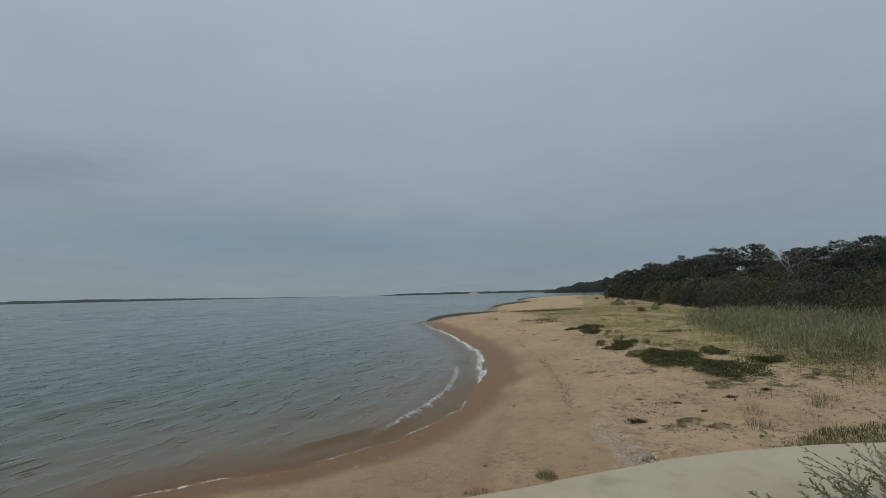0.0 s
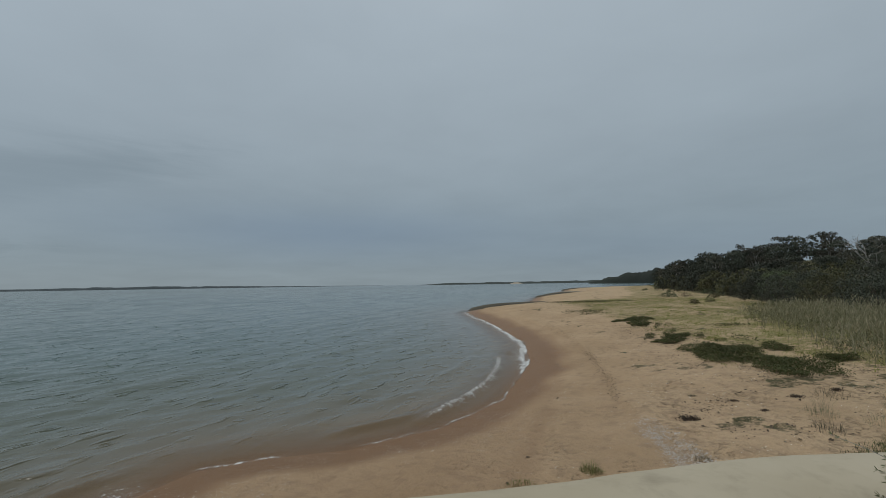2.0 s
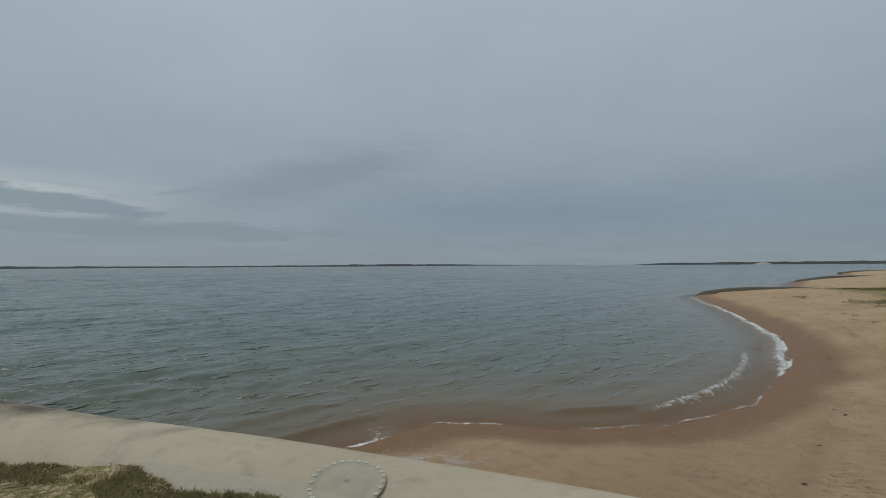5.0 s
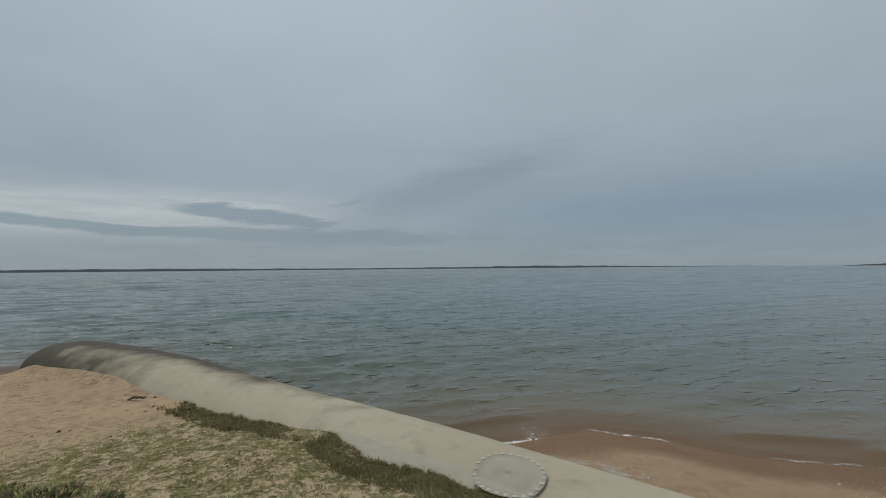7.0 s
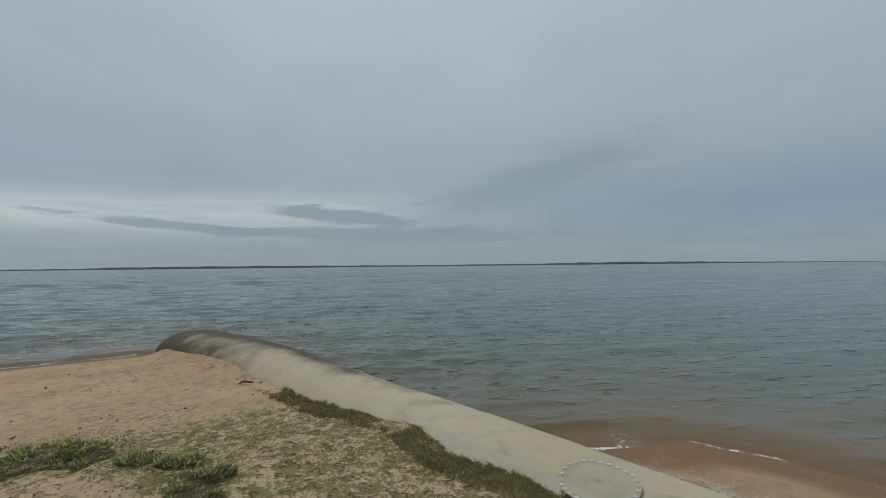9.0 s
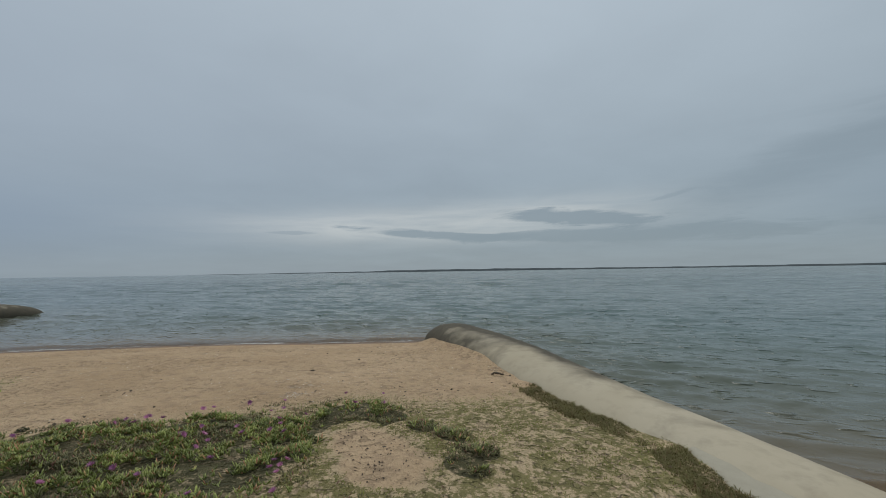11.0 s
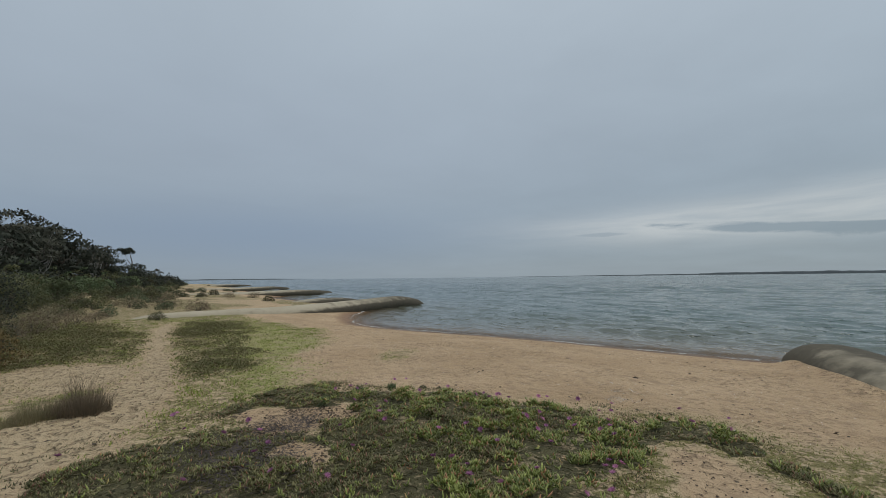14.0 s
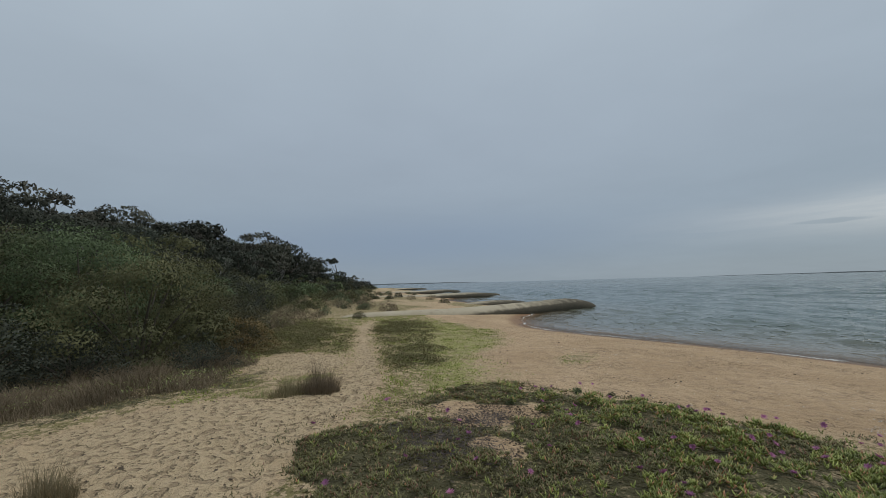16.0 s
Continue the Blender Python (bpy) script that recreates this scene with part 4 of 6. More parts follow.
def make_water():
    r = np.random.RandomState(8)
    ang = np.concatenate([np.linspace(radians(70), radians(265), 600, endpoint=False), np.linspace(radians(265), radians(430), 30, endpoint=False)])
    rad = np.concatenate([np.geomspace(3.6, 220, 440, endpoint=False), np.geomspace(220, 4980, 40)])
    x, y, f = round_grid(ang, rad)
    z0, shore, side = land(x, y)
    step = np.hypot(x, y) * np.where(np.hypot(x, y) < 220, 0.0094, 0.08)
    rad = np.hypot(x, y)
    z = np.zeros_like(x)
    for k in range(40):
        wave = 0.3 * 1.1 ** k if k < 26 else 3.2 * 1.1 ** (k - 26)
        ang = radians(-18) + r.normal() * 0.36
        amp = 0.0125 * wave ** 0.7 * (0.5 + r.rand()) * (1.0 if k < 26 else smooth(30, 90, rad))
        fade = smooth(2.0, 4.0, wave / step)
        p = (x * math.cos(ang) + y * math.sin(ang)) * 2 * math.pi / wave + r.rand() * 6.28
        p = p + 2.0 * grain(x, y, wave * 3, 70 + k, 1)
        s = np.sin(p)
        z += fade * amp * (0.6 * s + 1.1 * (0.64 - np.abs(np.sin(p / 2))))
    # the point shelters the northern water
    rough = 0.42 + 0.6 * smooth(0.95, -0.1, y / rad)
    z *= rough
    depth = np.maximum(-z0, 0)
    calm = smooth(0.02, 0.55, depth)
    z *= 0.25 + 0.75 * calm
    # the wavelets that roll in along the shore
    off = -shore + 0.5 * (grain(x, y, 2.5, 80) - 0.5)
    along = grain(x, y, 2.2, 81, 2)
    roll = np.exp(-((off - 0.75) / 0.13) ** 2) * smooth(0.42, 0.62, along) + 0.7 * np.exp(-((off - 1.9) / 0.2) ** 2) * smooth(0.5, 0.7, grain(x, y, 3.0, 82, 2))
    nearby = smooth(45, 12, rad)
    z += 0.08 * roll * nearby
    blocked = (side > 0.5) & (x < -5.2) & (y < 4.5)
    # foam: a breaking wavelet, the swash that it sends up the beach, and a churned corner beside the tube
    gap = np.full(len(x), 9.0)
    for (ax, ay), (bx, by) in zip(BREAKER[:-1], BREAKER[1:]):
        q = np.clip(((x - ax) * (bx - ax) + (y - ay) * (by - ay)) / ((bx - ax) ** 2 + (by - ay) ** 2), 0, 1)
        gap = np.minimum(gap, np.hypot(x - ax - q * (bx - ax), y - ay - q * (by - ay)))
    shoreward = x - line_x(BREAKER, y)
    crest = 0.75 * np.exp(-(gap / 0.15) ** 2) * smooth(16.2, 14.5, y) * smooth(7.6, 9.0, y)
    wake = 0.52 * np.exp(-(np.maximum(shoreward - 0.1, 0) / 0.35) ** 2) * (shoreward > 0) * np.exp(-(gap / 0.6) ** 2) * smooth(16, 14, y) * smooth(8, 9.5, y)
    z += 0.09 * np.exp(-(gap / 0.16) ** 2) * smooth(16.2, 14.5, y) * smooth(7.2, 9.0, y)
    out = -shore + 0.35 * (grain(x, y, 1.6, 83) - 0.5)
    film = np.where(side > 0.5, 1.0, 0.0) * smooth(11.8, 14, y) * smooth(46, 36, y) * (0.45 * np.exp(-((out - 0.1) / 0.14) ** 2) + 0.52 * smooth(-0.1, 0.1, out) * smooth(1.0, 0.3, out))
    corner = np.where(side > 0.5, 1.0, 0.0) * (0.62 * np.exp(-((x + 4.55) / 0.42) ** 2 - ((y - 5.2) / 0.45) ** 2) + 0.8 * np.exp(-((x - np.interp(y, (4.5, 5.3, 6.2), (-4.6, -4.15, -3.6))) / 0.06) ** 2) * smooth(4.5, 4.8, y) * smooth(6.7, 6.2, y))
    foam = np.maximum(np.maximum(crest, wake), np.maximum(film, corner))
    foam = np.maximum(foam, np.where(side > 0.5, 0.0, 1.0) * 0.8 * np.exp(-((out - 0.12) / 0.15) ** 2) * smooth(0.32, 0.52, grain(x, y, 2.6, 84, 2)))
    foam = np.where(blocked, 0.0, foam) * smooth(60, 40, rad)
    rim = np.where(blocked, 0.0, np.where(side > 0.5, 0.78, 0.85)) * smooth(90, 40, rad)
    z += 0.015
    keep = (z0 < 0.12)
    use = keep[f].any(axis=1)
    f = f[use]
    index = -np.ones(len(x), int)
    seen = np.unique(f)
    index[seen] = np.arange(len(seen))
    me = mesh_of("water", np.stack([x, y, z], 1)[seen], index[f], WATER, True)
    paint(me, "water", [np.clip(depth / 2, 0, 1)[seen], np.clip((1 - shore) / 8, 0, 1)[seen], smooth(20, 400, rad)[seen]])
    paint(me, "sea", [rough[seen], foam[seen], rim[seen]])
    return tagged(new("water", me), "grey-green rippled lake water with small waves", "water", "", "structure")


make_ground()
make_water()


# ---------------------------------------------------------------- far shores and headlands
def far_ridge(name, label, az0, az1, dist, high, mat, seed, taper=0.15, rough=0.35, base_z=-1.5):
    """A long low wooded shore: a rounded bank with an uneven tree-top line."""
    n = 420
    a = np.radians(np.linspace(az0, az1, n))
    u = np.linspace(0, 1, n)
    d = dist(u) if callable(dist) else np.full(n, dist)
    h = (high(u) if callable(high) else np.full(n, high)) * np.minimum(1, np.minimum(u, 1 - u) / taper + 0.12)
    s = u * abs(az1 - az0) * math.pi / 180 * d.mean()
    h = h * (1 - rough + rough * 2 * grain(s, s * 0 + seed, d.mean() * 0.018, seed, 4))
    rows = []
    for out, lift in ((0.0, 0.0), (0.004, 0.65), (0.012, 1.0), (0.03, 0.9), (0.06, 0.0)):
        k = d * (1 + out)
        rows.append(np.stack([np.sin(a) * k, np.cos(a) * k, base_z + (h - base_z) * lift], 1))
    v = np.concatenate(rows)
    i, j = np.meshgrid(np.arange(4), np.arange(n - 1), indexing="ij")
    f = np.stack([i * n + j, i * n + j + 1, (i + 1) * n + j + 1, (i + 1) * n + j], -1).reshape(-1, 4)
    return tagged(new(name, mesh_of(name, v, f, mat)), label, "far shore", "", "structure")


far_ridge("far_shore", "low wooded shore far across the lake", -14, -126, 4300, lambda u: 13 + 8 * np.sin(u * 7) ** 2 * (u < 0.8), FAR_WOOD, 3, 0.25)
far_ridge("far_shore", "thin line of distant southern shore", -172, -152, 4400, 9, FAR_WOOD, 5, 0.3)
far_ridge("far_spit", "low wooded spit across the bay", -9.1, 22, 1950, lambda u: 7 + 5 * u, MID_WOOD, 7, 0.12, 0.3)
far_ridge("sand_bluff", "pale bare sand bluff on the spit", 3.2, 4.8, 1930, 7, BLUFF, 9, 0.4, 0.2)
far_ridge("headland", "dark wooded headland beyond the bay", 13.2, 40, lambda u: 760 - 160 * u, lambda u: 10 + 14 * smooth(0.05, 0.4, u), HEAD_WOOD, 11, 0.1, 0.5)


# ---------------------------------------------------------------- geotextile tubes
def spline(points, n):
    """Points with any columns, eased through by Catmull-Rom."""
    p = np.asarray(points, float)
    p = np.concatenate([[2 * p[0] - p[1]], p, [2 * p[-1] - p[-2]]])
    out = []
    for s in np.linspace(0, len(p) - 3 - 1e-6, n):
        i, t = int(s), s - int(s)
        a, b, c, d = p[i:i + 4]
        out.append(0.5 * (2 * b + (c - a) * t + (2 * a - 5 * b + 4 * c - d) * t * t + (3 * b - a - 3 * c + d) * t ** 3))
    return np.array(out)


def make_tube(label, stations, seed, n=120, algae_from=0.7, cap=0.9, ridge=0.0):
    """A sand-filled fabric tube. stations, from land to sea: x, y, top, half width, height."""
    line = spline(stations, n)
    sides = 28
    a = np.arange(sides) * 2 * math.pi / sides
    way = np.gradient(line[:, :2], axis=0)
    way /= np.linalg.norm(way, axis=1)[:, None]
    side = np.stack([-way[:, 1], way[:, 0]], 1)
    run = np.concatenate([[0], np.cumsum(np.linalg.norm(np.diff(line[:, :2], axis=0), axis=1))])
    left = run[-1] - run
    shut = np.clip(1 - (1 - np.clip(left / cap, 0, 1)) ** 2.2, 0.0, 1) ** 0.5
    verts, algae_and_shade = [], []
    for i in range(n):
        hw, hh = line[i, 3] * (0.35 + 0.65 * shut[i]), line[i, 4] / 2 * max(shut[i], 0.02)
        top = line[i, 2] - line[i, 4] * (1 - shut[i]) * 0.72
        dent = 1 + 0.05 * (grain(np.array([run[i]]), np.array([0.0]), 1.7, seed, 3)[0] - 0.5)
        cx = np.sign(np.cos(a)) * np.abs(np.cos(a)) ** 0.85 * hw * dent
        cz = np.sign(np.sin(a)) * np.abs(np.sin(a)) ** 0.95 * hh
        ruck = 0.02 * (grain(np.full(sides, run[i]), a * 2 + 5, 0.5, seed + 3, 2) - 0.5)
        verts.append(np.stack([line[i, 0] + side[i, 0] * cx, line[i, 1] + side[i, 1] * cx, top - hh + cz + ruck], 1))
        low = np.clip((0.6 - (top - hh + cz)) / 0.22, 0, 1)
        far = run[i] / run[-1]
        # the last term paints shade on the landward side; the others are weedy stains
        algae_and_shade.append(np.clip(1.15 * (far - algae_from) / (1 - algae_from), 0, 1) * 0.72 + low * 0.85 * smooth(algae_from * 0.5, algae_from + 0.05, far)
                     + ridge * (smooth(0.52, 0.74, far) * np.exp(-((a - 1.95) / 0.4) ** 2) * 0.9 + 0.3 * smooth(0.6, 0.8, far) * np.exp(-((a - 0.5) / 0.6) ** 2)))
    v = np.concatenate(verts)
    i, j = np.meshgrid(np.arange(n - 1), np.arange(sides), indexing="ij")
    k = (j + 1) % sides
    f = np.stack([i * sides + j, i * sides + k, (i + 1) * sides + k, (i + 1) * sides + j], -1).reshape(-1, 4)
    root = new("geotextile_tube")
    tagged(root, label, "sand tube", "groynes of sand-filled tubes")
    me = mesh_of("tube_body", v, f, TUBE, True)
    a = np.concatenate(algae_and_shade)
    paint(me, "algae_and_shade", [a, a, a])
    part("tube_body", me, root)
    return root, line, side


NEAR_TUBE = [(x, y, top, hw, 1.05) for (x, y), top, hw in zip(reversed(TUBE_LINE), (0.98, 1.03, 1.05, 1.05, 1.03, 1.01, 0.98, 0.97, 0.96, 0.96, 0.97, 0.99, 0.94, 0.5),
                                                             (0.6, 0.7, 0.72, 0.72, 0.7, 0.68, 0.66, 0.68, 0.75, 0.8, 0.85, 0.85, 0.8, 0.6))]
near_tube, near_line, near_side = make_tube("long pale sand-filled geotextile tube running into the water", NEAR_TUBE, 5, 160, 0.74, 1.5, 1.0)


def tube_top(x, y):
    """Height of the near tube's skin over a place of the plan."""
    d = np.hypot(near_line[:, 0] - x, near_line[:, 1] - y)
    i = int(d.argmin())
    u = min(0.999, d[i] / near_line[i, 3])
    return near_line[i, 2] - near_line[i, 4] / 2 + near_line[i, 4] / 2 * (1 - u ** 2.2) ** 0.46


def make_port(cx, cy, rad):
    """The sewn-on filling port: a sunken round flap with a rim of eyelets."""
    rings, sides = 17, 48
    verts = []
    for i in range(rings):
        f = i / (rings - 1)
        rr = rad * f
        for j in range(sides):
            a = j * 2 * math.pi / sides
            x, y = cx + math.cos(a) * rr * 1.12, cy + math.sin(a) * rr * 0.95
            rim = 0.014 * math.exp(-((f - 0.92) / 0.1) ** 2)
            pouch = 0.03 * max(0.0, 1 - (f / 0.78) ** 2) * (0.75 + 0.35 * math.sin(a)) + 0.022 * max(0.0, 1 - f / 0.8) * noise.noise(Vector((x * 7, y * 7, 0)))
            crease = -0.012 * math.exp(-((f - 0.74) / 0.07) ** 2) * max(0.0, -math.sin(a + 0.3))
            verts.append((x, y, max(tube_top(x, y), height(x, y)) + 0.018 + rim + pouch + crease))
    fs = [(i * sides + j, (i + 1) * sides + j, (i + 1) * sides + (j + 1) % sides, i * sides + (j + 1) % sides) for i in range(rings - 1) for j in range(sides)]
    flap = part("filling_port", mesh_of("filling_port", verts, fs, FLAP, True), near_tube, "round sewn fabric flap with eyelets")
    bm = bmesh.new()
    for r0, r1, z0, z1 in ((0.007, 0.011, 0.001, 0.002), (0.011, 0.0165, 0.002, 0.0)):
        for j in range(12):
            a, b = j * math.pi / 6, (j + 1) * math.pi / 6
            q = [bm.verts.new((math.cos(t) * s, math.sin(t) * s, z)) for t, s, z in ((a, r0, z0), (a, r1, z1), (b, r1, z1), (b, r0, z0))]
            bm.faces.new(q)
    ring = bpy.data.meshes.new("eyelet")
    bm.to_mesh(ring)
    bm.free()
    ring.materials.append(EYELET)
    for j in range(26):
        a = j * 2 * math.pi / 26
        x, y = cx + math.cos(a) * rad * 0.93 * 1.12, cy + math.sin(a) * rad * 0.93 * 0.95
        e = part("eyelet", ring, flap)
        e.location = (x, y, max(tube_top(x, y), height(x, y)) + 0.034)


make_port(-2.47, 2.5, 0.28)


def foot(i):
    """How far from its middle line the near tube's landward side meets the ground."""
    for off in np.linspace(0.1, near_line[i, 3], 30):
        x, y = near_line[i, 0] + near_side[i, 0] * off, near_line[i, 1] + near_side[i, 1] * off
        if tube_top(x, y) < height(x, y) + 0.004:
            return off
    return near_line[i, 3]


BANK = np.where((near_line[:, 0] > -7.2) & (near_line[:, 0] < -0.9))[0]
FOOT = np.array([foot(i) for i in BANK])
APRON = (0.06 + 0.2 * grain(near_line[BANK, 0], near_line[BANK, 1], 0.7, 140, 2)) * smooth(-4.6, -3.9, near_line[BANK, 0]) * smooth(-2.0, -2.7, near_line[BANK, 0])


def make_apron():
    """The scour apron: a pale strip of fabric that runs out from under the tube's landward side."""
    keep = APRON > 0.005
    i, start, wide = BANK[keep], FOOT[keep] - 0.05, APRON[keep] + 0.05
    steps = np.linspace(0, 1, 7)
    rows = []
    for u in steps:
        off = start + wide * u
        x, y = near_line[i, 0] + near_side[i, 0] * off, near_line[i, 1] + near_side[i, 1] * off
        rows.append(np.stack([x, y, land(x, y)[0] + 0.03 * (1 - u ** 3) + 0.012 * (grain(x, y, 0.25, 141, 2) - 0.5)], 1))
    n = len(i)
    a, b = np.meshgrid(np.arange(len(steps) - 1), np.arange(n - 1), indexing="ij")
    f = np.stack([a * n + b, a * n + b + 1, (a + 1) * n + b + 1, (a + 1) * n + b], -1).reshape(-1, 4)
    part("apron", mesh_of("apron", np.concatenate(rows), f, FLAP, True), near_tube, "pale fabric apron at the tube's foot")


make_apron()
FAR_TUBES = [
    ("pale geotextile tube across the beach with a dark weedy end", [(-3.2, -24.85, 0.6, 0.3, 0.6), (-4.6, -25.1, 0.93, 0.5, 0.9), (-8.3, -25.9, 0.92, 0.75, 1.1), (-11.7, -26.6, 0.86, 0.95, 1.2), (-16, -28.2, 0.84, 1.05, 1.3),
                                                              (-21, -29.9, 0.88, 1.1, 1.4), (-25, -31, 0.9, 1.1, 1.5), (-28.6, -31.8, 0.3, 0.9, 1.2)], 0.42),
    ("low dark geotextile tube sunk in the beach", [(-15, -35.6, 0.45, 0.5, 0.6), (-18.5, -36.8, 0.68, 0.8, 0.9), (-22.5, -37.8, 0.7, 0.9, 1.0), (-26, -38.6, 0.3, 0.7, 0.9)], 0.0),
    ("dark-ended geotextile tube further down the shore", [(-14, -61, 0.9, 0.8, 1.1), (-22, -63, 0.85, 1.0, 1.3), (-32, -66, 0.85, 1.1, 1.4), (-40, -68.8, 0.4, 0.9, 1.2)], 0.35),
    ("low dark geotextile tube on the far beach", [(-24, -95, 0.9, 0.9, 1.1), (-36, -99.5, 0.85, 1.1, 1.4), (-44, -104, 0.85, 1.1, 1.4), (-50, -107.5, 0.4, 0.9, 1.2)], 0.2),
    ("low dark geotextile tube on the far beach", [(-48, -168, 0.9, 1.0, 1.2), (-58, -173, 0.85, 1.2, 1.4), (-66, -176, 0.4, 1.0, 1.2)], 0.1),
    ("low weedy geotextile tube at the water's edge", [(10, 50.5, 0.55, 0.8, 1.0), (4.5, 48.6, 0.5, 0.9, 1.0), (1.0, 45, 0.5, 0.9, 1.0), (-1.6, 41.2, 0.25, 0.7, 0.8)], 0.0),
    ("low weedy geotextile tube at the water's edge", [(24, 103, 0.6, 1.0, 1.1), (16, 93, 0.6, 1.1, 1.2), (9.2, 77, 0.3, 0.9, 1.0)], 0.0),
    ("low weedy geotextile tube at the water's edge", [(44, 172, 0.6, 1.2, 1.2), (33, 160, 0.6, 1.2, 1.2), (25, 142, 0.3, 1.0, 1.0)], 0.0),
]
for n, (label, stations, algae_from) in enumerate(FAR_TUBES):
    make_tube(label, stations, 20 + n, 70, algae_from, 1.6)


# ---------------------------------------------------------------- woods on the slope
TREES = [make_tree("coast_tree", "dark olive coastal tree with a rounded crown", 1, 6.6, 2.9, TREE_LEAF, 1100, (0.43, 0.22)),
         make_tree("coast_tree", "dark olive coastal tree with a rounded crown", 2, 6.0, 2.6, TREE_LEAF, 1050, (0.43, 0.22), low=0.25),
         make_tree("gum_tree", "tall grey-brown gum tree with an open crown", 3, 8.2, 2.8, GUM_LEAF, 1000, (0.4, 0.16), 0.8, PALE_BARK, 0.5),
         make_tree("gum_tree", "grey-brown gum tree with an open crown", 4, 7.2, 2.9, GUM_LEAF, 1000, (0.4, 0.165), 0.6, PALE_BARK, 0.4),
         make_tree("coast_tree", "low spreading dark coastal tree", 5, 4.8, 2.8, TREE_LEAF, 1050, (0.41, 0.21), low=0.15)]
NEAR_TREES = [make_tree("coast_tree", "dark olive coastal tree with a rounded crown", 101, 6.6, 2.9, TREE_LEAF, 3200, (0.215, 0.115)),
              make_tree("coast_tree", "dark coastal tree with a broad clumped crown", 102, 5.6, 2.9, TREE_LEAF, 3200, (0.215, 0.115), 0.4, low=0.25),
              make_tree("gum_tree", "grey-brown gum tree with an open crown", 103, 7.2, 2.8, GUM_LEAF, 2700, (0.215, 0.085), 0.7, PALE_BARK, 0.45),
              make_tree("coast_tree", "low spreading dark coastal tree", 104, 4.8, 2.8, TREE_LEAF, 3000, (0.2, 0.11), low=0.15)]
MID_SHRUBS = [make_bush("coast_shrub", "dense dark green coastal shrub", 111, 3.6, 2.5, TREE_LEAF, 3400, (0.11, 0.062), "shrubs along the wood", 0.3, 12),
              make_bush("coast_shrub", "fresh green coastal wattle shrub", 112, 3.4, 2.6, WATTLE_LEAF, 3400, (0.11, 0.058), "shrubs along the wood", 0.3, 12, up=0.9),
              make_bush("coast_shrub", "olive-brown tea-tree shrub at the wood's edge", 113, 3.2, 2.2, TEATREE_LEAF, 3600, (0.105, 0.052), "shrubs along the wood", 0.3, 13, up=1.3),
              make_bush("coast_shrub", "grey-green saltbush shrub at the wood's edge", 114, 2.6, 1.7, SALT_LEAF, 3000, (0.1, 0.055), "shrubs along the wood", 0.3, 11)]
SHRUBS = [make_bush("coast_shrub", "dense dark green coastal shrub", 11, 3.8, 2.6, TREE_LEAF, 800, (0.31, 0.15), "shrubs along the wood"),
          make_bush("coast_shrub", "fresh green coastal wattle shrub", 12, 3.4, 2.4, WATTLE_LEAF, 800, (0.31, 0.14), "shrubs along the wood"),
          make_bush("coast_shrub", "olive-brown tea-tree shrub at the wood's edge", 13, 3.4, 2.2, TEATREE_LEAF, 800, (0.3, 0.12), "shrubs along the wood"),
          make_bush("coast_shrub", "grey-green saltbush shrub at the wood's edge", 14, 2.8, 1.7, SALT_LEAF, 800, (0.24, 0.11), "shrubs along the wood")]
used = set()
for source, tall in zip(TREES + SHRUBS + NEAR_TREES + MID_SHRUBS, (6.6, 6.0, 8.2, 7.2, 4.8, 2.9, 2.7, 2.5, 1.9, 6.6, 5.6, 7.2, 4.8, 2.8, 2.9, 2.5, 1.9)):
    source["tall"] = tall


def plant(source, x, y, size, turn, lift=0.0, tall=1.0):
    m = Matrix.Translation((x, y, height(x, y) + lift)) @ Matrix.Rotation(radians(turn), 4, "Z") @ Matrix.Diagonal((size, size, size * tall, 1))
    if source in used:
        k = source.scale
        return copy_thing(source, m @ Matrix.Diagonal((1 / k[0], 1 / k[1], 1 / k[2], 1)))
    used.add(source)
    source.matrix_basis = m
    return source


def wood(y0, y1, spacing, depth_range, sources, weights, size, seed, tries, end_fade=None):
    r = np.random.RandomState(seed)
    placed = []
    for _ in range(tries):
        y = y0 + (y1 - y0) * r.rand()
        d = depth_range[0] + (depth_range[1] - depth_range[0]) * r.rand()
        x = float(line_x(TREE_LINE, y)) + d
        if any((x - a) ** 2 + (y - b) ** 2 < spacing ** 2 for a, b in placed):
            continue
        placed.append((x, y))
        kind = int(r.choice(len(sources), p=weights))
        room = (canopy(x, y) - height(x, y)) * (0.8 + 0.3 * r.rand())
        k = min(size * (0.85 + 0.4 * r.rand()), room / sources[kind]["tall"])
        if end_fade:
            k *= float(0.35 + 0.65 * smooth(end_fade[0], end_fade[1], y))
        plant(sources[kind], x, y, max(k, 0.3), r.rand() * 360, -0.1)


MIX = [0.3, 0.2, 0.16, 0.16, 0.18]
NEAR_MIX = [0.3, 0.25, 0.2, 0.25]
wood(20, 42, 3.3, (4.5, 26), NEAR_TREES, NEAR_MIX, 0.95, 1, 240)
wood(42, 62, 3.3, (4.5, 26), TREES, MIX, 0.95, 21, 220)
wood(62, 122, 4.4, (2, 26), TREES, MIX, 1.0, 2, 300)
wood(122, 192, 6.5, (2, 26), TREES, MIX, 0.9, 3, 120)
wood(8, 42, 2.4, (0.2, 6.0), MID_SHRUBS, [0.6, 0.04, 0.31, 0.05], 1.0, 24, 120)
wood(42, 120, 2.8, (0.2, 4.5), SHRUBS, [0.62, 0.03, 0.3, 0.05], 0.95, 4, 120)
wood(-46, -22, 3.2, (8, 30), NEAR_TREES, NEAR_MIX, 1.0, 25, 260)
wood(-72, -46, 3.3, (6, 30), TREES, MIX, 1.0, 5, 220)
wood(-135, -70, 4.2, (4, 26), TREES, MIX, 1.35, 6, 280, (-150, -110))
